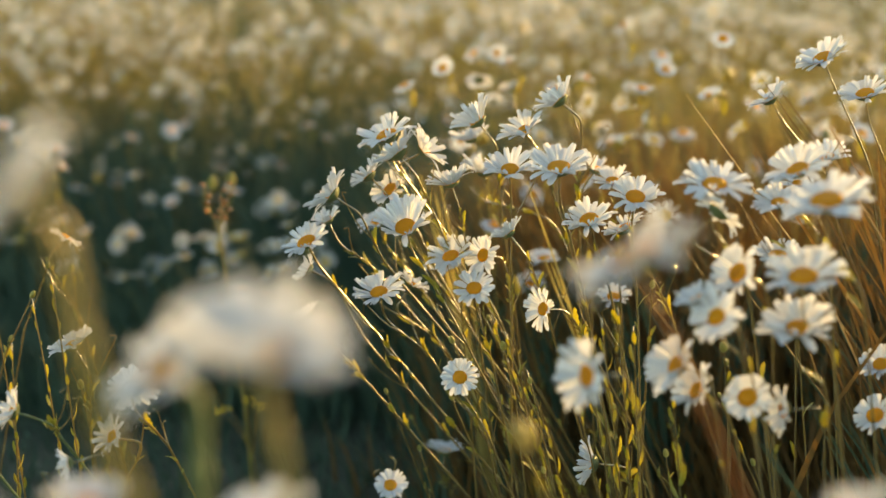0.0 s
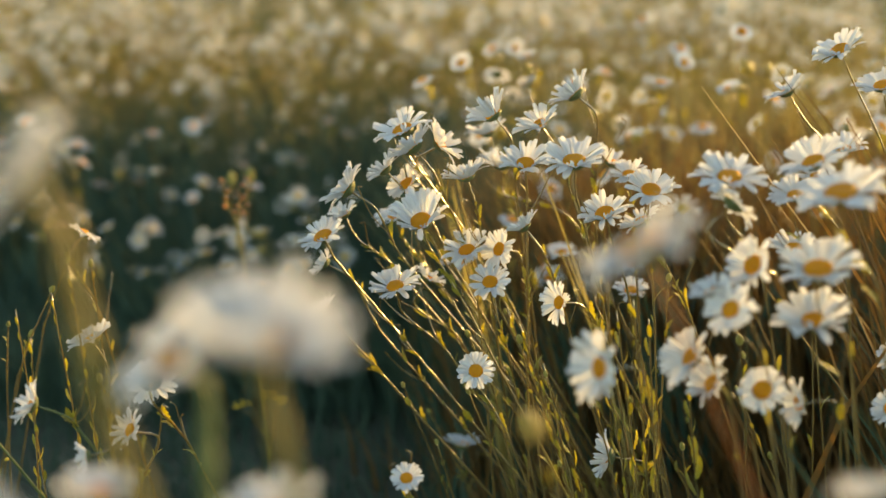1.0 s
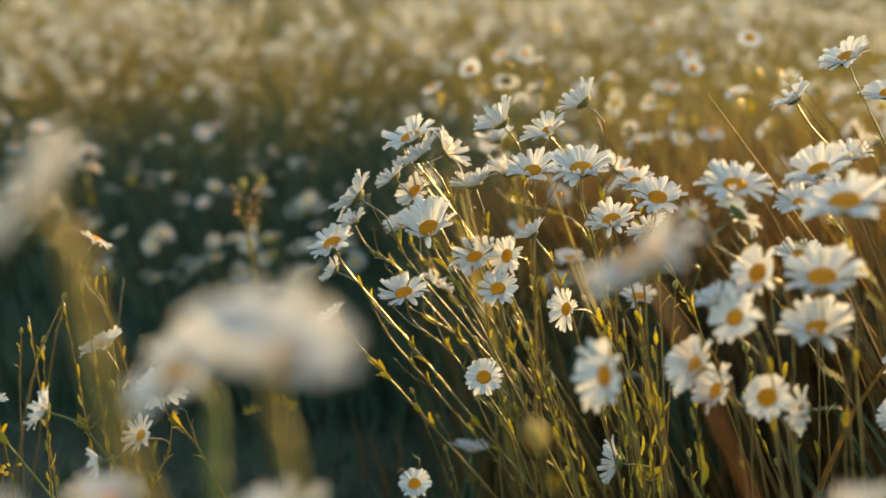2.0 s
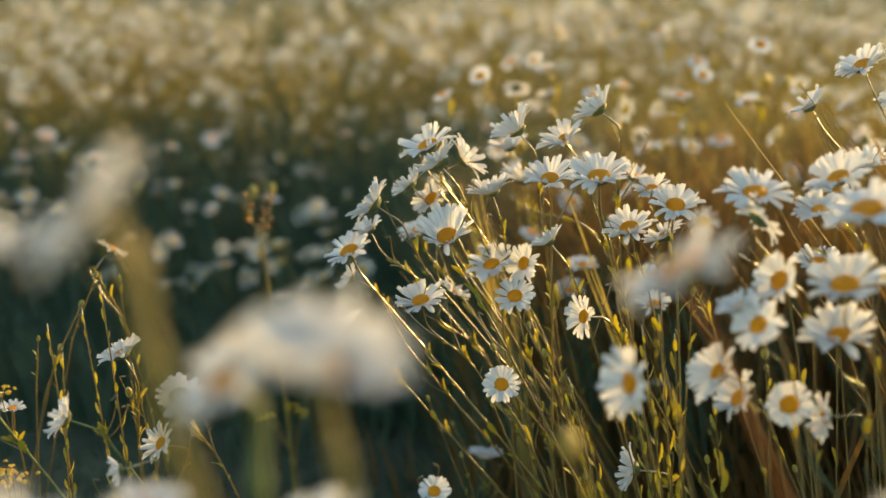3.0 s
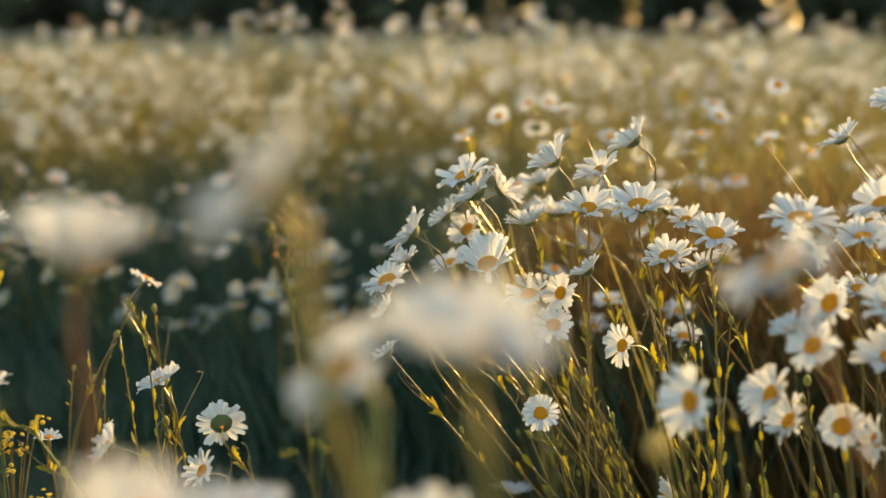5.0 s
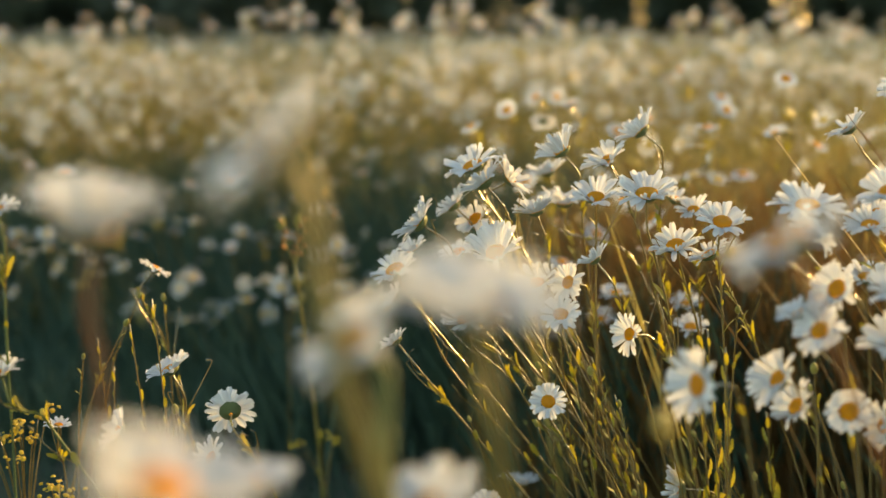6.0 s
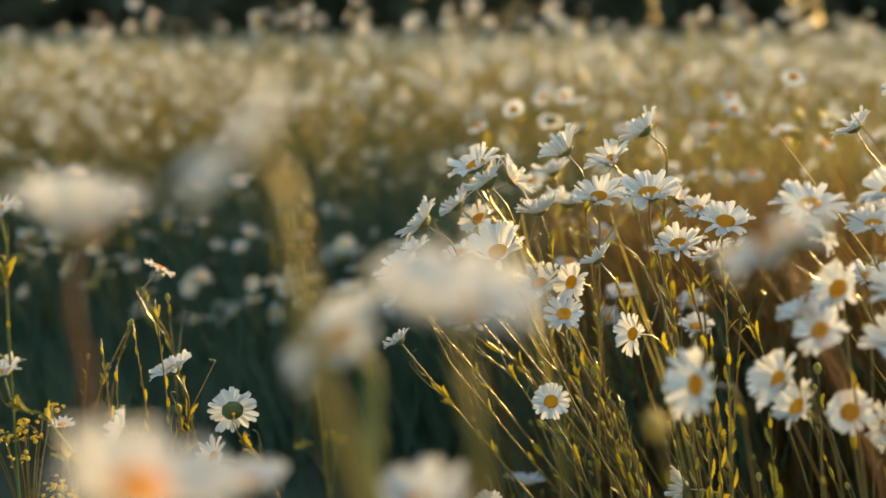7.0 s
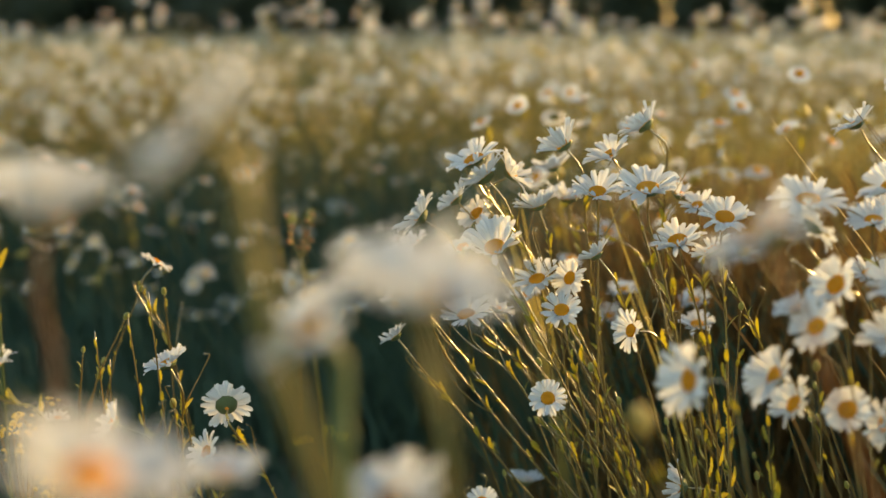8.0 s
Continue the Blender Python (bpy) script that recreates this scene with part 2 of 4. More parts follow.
def daisy(head, heading, elevation, diameter, via, base, group, cup=None, leaves=9, petals=None, stalk=0.00096, coat=STEM):
    """One ox-eye daisy: its stem from the ground to the head, calyx, disc, petals and stem leaves."""
    rng = random.Random(next(count))
    base, via, head, n = Vector((*base, 0)), Vector(via), Vector(head), facing(heading, elevation)
    root = tagged(new("daisy"), f"{stance(elevation)} white ox-eye daisy with orange centre on slender {STEM_COLOURS.get(coat.name, 'green')} stem", "daisy", group)
    root.location = base
    r = diameter * 0.47
    line, me = stem_mesh(base, via, head - n * (max(0.03, r * 1.3) if stalk < 0.0018 else r * 0.7), head - n * r * 0.22, stalk, rng, coat)
    part("stem", me, root)
    disc_r = r * rng.uniform(0.36, 0.43)
    h = Matrix.Translation(head - base) @ frame_of(n, rng.uniform(0, 6))
    part("calyx", CALYXES[0], root, h @ Matrix.Diagonal((disc_r * 1.02, disc_r * 1.02, disc_r * 0.95, 1)))
    part("disc", rng.choice(DISCS), root, h @ Matrix.Translation((0, 0, disc_r * 0.06)) @ Matrix.Diagonal((disc_r * 0.97, disc_r * 0.97, disc_r, 1)))
    lift = rng.uniform(8, 26) if cup is None else cup
    number = petals or rng.randint(25, 31)
    skew = rng.uniform(-8, 8)
    for i in range(number):
        a = 2 * math.pi * (i + rng.uniform(-0.22, 0.22)) / number
        up = lift + skew * math.cos(a + 1) + max(-9, min(9, rng.gauss(0, 4.5)))
        length = (r - disc_r * 0.85) / max(0.6, math.cos(radians(up))) * rng.uniform(0.92, 1.1)
        m = h @ Matrix.Rotation(a, 4, "Z") @ Matrix.Translation((disc_r * 0.85, 0, disc_r * (0.02 + 0.05 * (i % 2))))
        m = m @ Matrix.Rotation(-radians(up), 4, "Y") @ Matrix.Rotation(radians(rng.gauss(0, 9)), 4, "X")
        part("petal", rng.choice(PETALS), root, m @ Matrix.Diagonal((length, r * rng.uniform(0.21, 0.28), length, 1)))
    add_leaves(root, line, leaves, rng, 0.018, 0.04, 0.55)
    if leaves > 4:
        add_leaves(root, line, 6, rng, 0.010, 0.2, 0.7)
        for _ in range(2):
            add_twig(root, line, rng)
    return root


def field_daisy(head, heading, elevation, diameter, via, base, group="daisies of the near field"):
    """A daisy farther off: stem, calyx, disc and its ring of ray petals."""
    rng = random.Random(next(count))
    base, via, head, n = Vector((*base, 0)), Vector(via), Vector(head), facing(heading, elevation)
    root = tagged(new("daisy"), f"{stance(elevation)} white ox-eye daisy standing in the sunlit field", "daisy", group)
    root.location = base
    r = diameter / 2
    line, me = stem_mesh(base, via, head - n * max(0.03, r * 1.3), head - n * r * 0.22, 0.001, rng)
    part("stem", me, root)
    h = Matrix.Translation(head - base) @ frame_of(n, rng.uniform(0, 6))
    part("calyx", CALYXES[0], root, h @ Matrix.Diagonal((r * 0.38, r * 0.38, r * 0.38, 1)))
    part("disc", rng.choice(DISCS), root, h @ Matrix.Translation((0, 0, r * 0.02)) @ Matrix.Diagonal((r * 0.4, r * 0.4, r * 0.4, 1)))
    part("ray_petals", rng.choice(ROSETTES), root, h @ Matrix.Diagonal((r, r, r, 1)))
    add_leaves(root, line, 2, rng, 0.025)
    return root


def bud_mesh():
    verts, faces, sides = [], [], 10
    for r, z in ((0.2, 0.0), (0.75, 0.2), (1.0, 0.6), (0.85, 1.0), (0.45, 1.3), (0.1, 1.4)):
        for k in range(sides):
            a = 2 * math.pi * k / sides
            verts.append((r * (1 + 0.06 * (k % 2)) * math.cos(a), r * (1 + 0.06 * (k % 2)) * math.sin(a), z))
    for i in range(5):
        for k in range(sides):
            faces.append((i * sides + k, i * sides + (k + 1) % sides, (i + 1) * sides + (k + 1) % sides, (i + 1) * sides + k))
    return verts, faces


BUD_GREEN = material("bud_green", (0.16, 0.17, 0.04), (0.34, 0.30, 0.08), 200.0, 0.5, (0.4, 0.36, 0.06), 0.25, 0.4, 600.0, spread=0.2)
BUD = mesh_of("bud", *bud_mesh(), [BUD_GREEN])
DRY_BUD = mesh_of("bud", *bud_mesh(), [STRAW])


def bud_stalk(head, via, base, size, dry=False):
    rng = random.Random(next(count))
    base, via, head = Vector((*base, 0)), Vector(via), Vector(head)
    root = tagged(new("budding_stalk"), "thin daisy stalk ending in a withered tan head" if dry else "thin green daisy stalk ending in a closed bud", "flower stalk", "stalks in bud")
    root.location = base
    n = (head - via).normalized()
    line, me = stem_mesh(base, via, head - n * 0.03, head, 0.0008, rng)
    part("stem", me, root)
    h = Matrix.Translation(head - base) @ frame_of(n)
    part("bud", DRY_BUD if dry else BUD, root, h @ Matrix.Diagonal((size * 0.34, size * 0.34, size * 0.85, 1)), "withered tan seed head" if dry else "plump yellow-green closed bud")
    add_leaves(root, line, 3, rng, 0.011, 0.3, 0.85)
    return root


# ---- the ground ----
def ground():
    steps = np.concatenate([-np.geomspace(4000, 3, 14), np.linspace(-2.4, 2.4, 17), np.geomspace(3, 4000, 14)])
    verts = [(x, y + 1.5, 0.012 * noise.noise((x * 2, y * 2, 0)) * (abs(x) < 9 and abs(y) < 9) - 0.012) for y in steps for x in steps]
    k = len(steps)
    faces = [(j * k + i, j * k + i + 1, (j + 1) * k + i + 1, (j + 1) * k + i) for j in range(k - 1) for i in range(k - 1)]
    return tagged(new("ground", mesh_of("ground", verts, faces, [SOIL])), "dark soil and moss under the meadow plants", "ground", kind="structure")


ground()


# ---- the field: what nobody could count ----
def in_gap(x, y):
    """The low gap left of the clump, laid out to fit the camera's view."""
    return -1.5 < x < 0.02 + 0.12 * (y - 1.2) and 0.75 < y < 2.25 + 0.12 * math.sin(x * 5)


def lift_to(name, label, category, v, f, mats, slots):
    """One mesh object of kind stuff out of instance arrays."""
    me = bpy.data.meshes.new(name)
    v, f = np.concatenate(v), np.concatenate(f)
    me.vertices.add(len(v))
    me.vertices.foreach_set("co", v.astype(np.float32).ravel())
    me.loops.add(f.size)
    me.loops.foreach_set("vertex_index", f.astype(np.int32).ravel())
    me.polygons.add(len(f))
    me.polygons.foreach_set("loop_start", np.arange(0, f.size, 4, dtype=np.int32))
    for m in mats:
        me.materials.append(m)
    me.polygons.foreach_set("material_index", np.concatenate(slots).astype(np.int32))
    me.update(calc_edges=True)
    me.validate()
    return tagged(new(name, me), label, category, kind="stuff")


def head_template(petals, segments, rng):
    """Quads of a simple head of unit radius with z up: petals, then a disc."""
    verts, faces, slots = [], [], []
    for i in range(petals):
        a = 2 * math.pi * (i + rng.uniform(-0.25, 0.25)) / petals
        c, s, lift = math.cos(a), math.sin(a), rng.uniform(-0.05, 0.4)
        wide = 2.1 / petals
        ring = []
        for k in range(segments + 1):
            u = k / segments
            r, w = 0.3 + 0.7 * u, wide * (0.5 + 0.5 * math.sin(0.4 + 2.3 * u))
            z = lift * u * (1 - 0.3 * u)
            ring.append(len(verts))
            verts += [(r * c - w * s * 0.5, r * s + w * c * 0.5, z), (r * c + w * s * 0.5, r * s - w * c * 0.5, z + 0.02)]
        for p, q in zip(ring, ring[1:]):
            faces.append((p, p + 1, q + 1, q))
            slots.append(0)
    at = len(verts)
    for r, z in ((0.42, -0.02), (0.34, 0.12)):
        for k in range(8):
            a = math.pi * k / 4
            verts.append((r * math.cos(a), r * math.sin(a), z))
    verts.append((0, 0, 0.17))
    verts.append((0, 0, -0.22))
    for k in range(8):
        n = (k + 1) % 8
        faces.append((at + k, at + n, at + 8 + n, at + 8 + k))
        slots.append(1)
    for k in range(0, 8, 2):
        faces.append((at + 8 + k, at + 8 + (k + 1) % 8, at + 8 + (k + 2) % 8, at + 16))
        slots.append(1)
        faces.append((at + (k + 2) % 8, at + (k + 1) % 8, at + k, at + 17))
        slots.append(2)
    return np.array(verts), np.array(faces), np.array(slots)


def bud_template():
    """Quads of a closed bud of the field: a spindle with z up."""
    verts, faces = [], []
    for r, z in ((0.08, -0.7), (0.34, -0.35), (0.40, 0.1), (0.26, 0.5), (0.05, 0.7)):
        verts += [(r * math.cos(math.pi * k / 3), r * math.sin(math.pi * k / 3), z) for k in range(6)]
    for i in range(4):
        faces += [(i * 6 + k, i * 6 + (k + 1) % 6, (i + 1) * 6 + (k + 1) % 6, (i + 1) * 6 + k) for k in range(6)]
    return np.array(verts), np.array(faces), np.full(len(faces), 4)


def turns(heads, elevs, spins):
    """Turn matrices whose z axes point at the headings and elevations (radians)."""
    z = np.stack([np.cos(heads) * np.cos(elevs), np.sin(heads) * np.cos(elevs), np.sin(elevs)], -1)
    x = np.cross(np.array([0.31, 0.17, 0.93]) + 0 * z, z)
    x /= np.linalg.norm(x, axis=1, keepdims=True)
    y = np.cross(z, x)
    c, s = np.cos(spins)[:, None], np.sin(spins)[:, None]
    return np.stack([c * x + s * y, c * y - s * x, z], -1), z


def ribbons(base, mid, top, width, segments, gen):
    """Crossing strips along bent lines from base over mid to top: vertices and quads."""
    n = len(base)
    u = np.linspace(0, 1, segments + 1)[None, :, None]
    line = (1 - u) ** 2 * base[:, None] + 2 * u * (1 - u) * mid[:, None] + u ** 2 * top[:, None]
    a = gen.uniform(0, math.pi, n)
    side = np.stack([np.cos(a), np.sin(a), 0 * a], -1)[:, None] * (width[:, None, None] * 0.5)
    return line, side


def strip_mesh(line, side, taper):
    n, k = line.shape[:2]
    w = np.linspace(1, taper, k)[None, :, None]
    v = np.stack([line - side * w, line + side * w], 2).reshape(-1, 3)
    i = (np.arange(n)[:, None] * k + np.arange(k - 1)[None]).ravel() * 2
    return v, np.stack([i, i + 1, i + 3, i + 2], -1)


def daisy_field():
    gen, rng = np.random.default_rng(5), random.Random(5)
    V, Fc, S, at = [], [], [], 0
    for x0, x1, lo, hi, density, petals, segments, stem_seg in (
            (-3.2, 4.0, 0.5, 5.0, 950, 13, 2, 3), (-9.0, 9.0, 5.0, 18.0, 210, 8, 1, 2), (-4.8, 5.4, -3.8, 5.0, 115, 7, 1, 1), (-13.0, 13.0, -9.0, 18.0, 46, 7, 1, 1)):
        kinds = [head_template(petals, segments, rng) for _ in range(5)] + [bud_template()]
        n = int(density * (hi - lo) * (x1 - x0))
        x, y = gen.uniform(x0, x1, n), gen.uniform(lo, hi, n)
        # wedge of the camera's view, widened right by unseen plants that cast shade
        view_wedge = (x > -0.42 * y - 0.6) & (x < 0.42 * y + 1.7) & (y > 0.5)
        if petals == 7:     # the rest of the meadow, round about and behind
            keep = ~view_wedge & (np.hypot(x, y) > 0.6) & (x * x + y * y < (13.5 + 2 * np.sin(3 * np.arctan2(y, x))) ** 2 + 60 * (y > 8))
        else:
            keep = view_wedge & ((y > 1.5) | (x > 0.40 * y + 0.16))
        clump = (y > 0.5) & (y < 1.75) & (x > -0.05) & (x < 0.3)
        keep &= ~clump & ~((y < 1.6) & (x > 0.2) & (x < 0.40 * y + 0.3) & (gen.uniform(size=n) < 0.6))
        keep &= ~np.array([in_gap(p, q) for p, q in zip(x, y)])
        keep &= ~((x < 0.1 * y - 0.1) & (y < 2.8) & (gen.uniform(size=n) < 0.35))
        # thinned right of the view so that low sun reaches the clump
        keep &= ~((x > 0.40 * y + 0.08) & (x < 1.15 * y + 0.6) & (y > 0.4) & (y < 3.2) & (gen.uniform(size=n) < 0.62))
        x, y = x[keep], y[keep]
        patch = np.array([noise.noise((p * 1.3, q * 1.3, 3.0)) for p, q in zip(x, y)])
        keep = gen.uniform(size=len(x)) < np.clip(0.66 + 1.5 * patch, 0.12, 1) * np.where((x > 0.1) & (x < 0.5 * y) & (y < 2.7), 0.2, 1)
        keep &= (petals == 7) | (gen.uniform(size=len(x)) < np.clip([0.6 + 1.6 * noise.noise((p * 6, q * 6, 8.0)) for p, q in zip(x, y)], 0.08, 1))
        x, y, patch = x[keep], y[keep], patch[keep]
        n = len(x)
        z = 0.535 + 0.13 * patch + gen.normal(0, 0.03, n) - gen.exponential(0.11, n)
        z = np.maximum(z, 0.2)
        z = np.where(x < 0.1 * y - 0.12, z * np.clip((y - 1.85) / 1.25, 0.42, 1), z)
        low = (x < 0.1 * y - 0.12) & (y < 3.1) & (z < gen.uniform(0.02, 0.18, n))
        z = np.where((y > 3.4) & (gen.uniform(size=n) < np.where(y > 4.5, 0.03, 0.12)), 0.61 + gen.normal(0, 0.05, n), z)
        z = np.where(y < 2.4, np.minimum(z, 0.56), z)
        z = np.where((y > 2.7) & (y < 4.5) & (x > -0.1 * y), z + 0.05, z)
        z = np.where(y > 4.5, np.minimum(z, 0.58 + 0.03 * patch), z)
        # taller unseen plants right of the view, added to shade the near daisies
        z = np.where((y < 2.0) & (y > 0.7) & (x > 0.40 * y + 0.2), z + 0.11, z)
        heads = radians(-160) + gen.normal(0, 1.2, n)
        elevs = np.clip(gen.normal(radians(48), radians(28), n), radians(-15), radians(88))
        size = np.where(low, 0.0, gen.uniform(0.016, 0.024, n) * np.where((y > 2.7) & (x > -0.05 * y) & (x < 0.2 * y), 1.2, 1.0))
        x, y, z, heads, elevs, size = (q[~low] for q in (x, y, z, heads, elevs, size))
        n = len(x)
        turn, axis = turns(heads, elevs, gen.uniform(0, 6.3, n))
        top = np.stack([x, y, z], -1)
        which = np.where(gen.uniform(size=n) < 0.24, 5, gen.integers(0, 5, n))
        for k, (hv, hf, hs) in enumerate(kinds):
            s = which == k
            v = np.einsum("nij,vj->nvi", turn[s] * size[s][:, None, None], hv) + top[s][:, None]
            V.append(v.reshape(-1, 3))
            Fc.append((hf[None] + (np.arange(s.sum()) * len(hv))[:, None, None]).reshape(-1, 4) + at)
            S.append(np.tile(hs, s.sum()))
            at += v.shape[0] * v.shape[1]
        base = top + np.stack([gen.normal(0.06, 0.07, n), gen.normal(0.03, 0.06, n), -z], -1)
        mid = top - axis * 0.10
        mid[:, 2] = np.minimum(mid[:, 2], z * 0.8)
        under = top - axis * (size * 0.2)[:, None]
        line, side = ribbons(base, mid, under, np.full(n, 0.0026), stem_seg, gen)
        for q in (side, np.stack([-side[..., 1], side[..., 0], side[..., 2]], -1))[:2 if petals > 7 else 1]:
            v, f = strip_mesh(line, q, 0.8)
            V.append(v)
            Fc.append(f + at)
            S.append(np.full(len(f), 3))
            at += len(v)
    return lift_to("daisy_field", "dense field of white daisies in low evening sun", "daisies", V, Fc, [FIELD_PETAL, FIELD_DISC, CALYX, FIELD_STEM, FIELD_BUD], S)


def grass(name, label, areas, mats, seed):
    """Blades; areas: (x0, x1, y0, y1, number, lowest, highest, width, slot)."""
    gen = np.random.default_rng(seed)
    V, Fc, S, at = [], [], [], 0
    for x0, x1, y0, y1, n, lowest, highest, width, slot, keepgap in areas:
        x, y = gen.uniform(x0, x1, n) + gen.normal(0, 0.06, n), gen.uniform(y0, y1, n) + gen.normal(0, 0.06, n)
        if slot == 1 and y1 < 4:
            x = x + gen.normal(0, 0.22, n) * (x > 0.4)
            y = y + np.abs(gen.normal(0, 0.25, n))
        if keepgap is None:
            # only outside the camera's wedge of view
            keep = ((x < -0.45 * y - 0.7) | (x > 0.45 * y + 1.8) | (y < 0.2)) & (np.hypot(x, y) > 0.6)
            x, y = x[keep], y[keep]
        elif not keepgap:
            keep = ~np.array([in_gap(p, q) for p, q in zip(x, y)])
            # same wedge of the camera's view, with unseen shading blades on the right
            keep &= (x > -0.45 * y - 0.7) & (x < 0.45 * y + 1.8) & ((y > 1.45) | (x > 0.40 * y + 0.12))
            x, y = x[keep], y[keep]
        if slot == 1 and keepgap is False:
            keep = (x > 0.05 * y) | (gen.uniform(size=len(x)) < 0.55)
            x, y = x[keep], y[keep]
        n = len(x)
        h = gen.uniform(lowest, highest, n)
        h = np.where(x < 0.05, h * np.clip((y - 1.75) / 1.15, 0.5, 1), h)
        base = np.stack([x, y, 0 * x - 0.012], -1)
        lean = np.clip(gen.normal(0, 0.22, (n, 2)), -0.25, 0.25) + np.array([-0.12, -0.02])
        mid = base + np.stack([lean[:, 0] * h * 0.3, lean[:, 1] * h * 0.3, h * 0.6], -1)
        top = base + np.stack([lean[:, 0] * h * 1.3, lean[:, 1] * h * 1.3, h], -1)
        line, side = ribbons(base, mid, top, gen.uniform(0.6, 1.4, n) * width, 2 if y1 > 6 else 3, gen)
        v, f = strip_mesh(line, side, 0.12)
        V.append(v)
        Fc.append(f + at)
        S.append(np.full(len(f), slot))
        at += len(v)
    return lift_to(name, label, "grass", V, Fc, mats, S)


daisy_field()
grass("meadow_grass", "green and golden grass blades among the daisies", (
    (-1.6, 0.1, 0.9, 2.1, 7000, 0.03, 0.11, 0.005, 0, True),
    (0.05, 0.75, 0.9, 1.7, 3500, 0.04, 0.12, 0.006, 0, True),
    (0.1, 0.9, 1.35, 1.9, 3500, 0.05, 0.24, 0.006, 2, True),
    (0.15, 0.8, 0.8, 1.6, 30, 0.25, 0.44, 0.0018, 1, True),
    # next three rows: unseen blades right of the view, added to cast shade
    (0.42, 1.4, 0.55, 1.45, 5000, 0.08, 0.26, 0.008, 2, False),
    (0.62, 1.1, 1.15, 1.7, 1000, 0.28, 0.40, 0.008, 2, True),
    (0.56, 0.80, 1.0, 1.22, 200, 0.46, 0.64, 0.008, 2, True),
    (0.3, 0.7, 0.9, 1.35, 300, 0.1, 0.26, 0.004, 2, True),
    (-2.0, 2.6, 0.7, 3.3, 42000, 0.10, 0.42, 0.010, 0, False),
    (-2.6, 3.2, 3.3, 5.0, 12000, 0.10, 0.42, 0.009, 0, False),
    (0.45, 2.4, 1.6, 3.4, 7000, 0.2, 0.5, 0.005, 1, False),
    (0.40, 1.6, 1.5, 2.8, 5000, 0.2, 0.48, 0.008, 2, False),
    (0.22, 0.6, 1.6, 2.1, 5000, 0.22, 0.44, 0.008, 2, True),
    (-0.25, 0.6, 1.95, 2.7, 7000, 0.20, 0.40, 0.009, 0, True),
    (-1.3, 0.05, 1.95, 2.4, 6000, 0.10, 0.26, 0.008, 0, True),
    (-2.6, 3.2, 3.2, 5.0, 3000, 0.25, 0.54, 0.005, 1, False),
    (-13, 13, -9.0, 18.0, 38000, 0.12, 0.45, 0.012, 0, None),
    (-4.8, 5.4, -3.8, 5.0, 26000, 0.15, 0.48, 0.012, 0, None),
    (-4.8, 5.4, -3.8, 5.0, 7000, 0.2, 0.5, 0.006, 1, None),
    (-13, 13, -9.0, 18.0, 9000, 0.25, 0.52, 0.006, 1, None),
    (-9, 9, 5.0, 18.5, 26000, 0.2, 0.55, 0.010, 0, False),
    (-9, 9, 5.0, 18.5, 9000, 0.3, 0.58, 0.007, 1, False),
), [GRASS, STRAW, UNDERGROWTH], 8)


# ---- the dark wood beyond the field ----
def tree(x, y, height, seed):
    rng, gen = random.Random(seed), np.random.default_rng(seed)
    root = tagged(new("tree"), "dark broadleaf tree at the edge of the wood", "tree", "trees of the far wood")
    root.location = (x, y, -0.02)
    verts, faces = tube(spline([Vector((0, 0, 0)), Vector((rng.uniform(-.2, .2), 0, height * 0.35)), Vector((rng.uniform(-.4, .4), 0, height * 0.9))], 5), np.linspace(height * 0.032, height * 0.008, 11), 8)
    for k in range(7):
        a, z = rng.uniform(0, 6.3), height * rng.uniform(0.2, 0.6)
        reach = height * rng.uniform(0.2, 0.34)
        tip = Vector((math.cos(a) * reach, math.sin(a) * reach, z + reach * 0.7))
        v, f = tube(spline([Vector((0, 0, z)), tip * 0.5 + Vector((0, 0, z * 0.45)), tip], 3), np.linspace(height * 0.012, height * 0.003, 7), 5)
        faces += [tuple(len(verts) + q for q in g) for g in f]
        verts += v
    part("trunk", mesh_of("trunk", verts, faces, [BARK]), root)
    n = 2600
    clumps = np.array([(rng.gauss(0, 0.22), rng.gauss(0, 0.22), rng.uniform(0.06, 1.0)) for _ in range(46)]) * height
    clumps[:, :2] *= np.clip(1.25 - clumps[:, 2:] / height, 0.3, 1)
    c = clumps[gen.integers(0, 46, n)] + gen.normal(0, height * 0.055, (n, 3))
    c[:, 2] = np.maximum(c[:, 2], 0.1)
    a, b = gen.normal(size=(n, 3)), gen.normal(size=(n, 3))
    a /= np.linalg.norm(a, axis=1, keepdims=True) * 5
    b /= np.linalg.norm(b, axis=1, keepdims=True) * 7
    v = np.stack([c - a, c - b, c + a, c + b], 1).reshape(-1, 3)
    part("crown", mesh_of("crown", v, np.arange(n * 4).reshape(-1, 4).tolist(), [WOOD_LEAF], smooth=False), root)


for k in range(25):
    tree(-18 + 1.5 * k + RNG.uniform(-0.5, 0.5), 27 + 2.0 * (k % 3) + RNG.uniform(-0.8, 0.8), RNG.uniform(5.0, 7.0), 40 + k)


# ---- the daisies that stand near ----
# the leaning clump
daisy((0.096, 1.180, 0.580), 178, 54, 0.0480, (0.122, 1.200, 0.487), (0.199, 1.298), cup=50, group="daisies of the leaning clump")
daisy((0.098, 1.360, 0.537), 169, 69, 0.0442, (0.131, 1.380, 0.445), (0.252, 1.478), cup=36, group="daisies of the leaning clump")
daisy((0.141, 1.180, 0.571), -140, 48, 0.0420, (0.185, 1.200, 0.469), (0.324, 1.272), cup=42, group="daisies of the leaning clump")
daisy((0.177, 1.200, 0.598), 160, 44, 0.0440, (0.201, 1.220, 0.489), (0.245, 1.321), cup=46, group="daisies of the leaning clump")
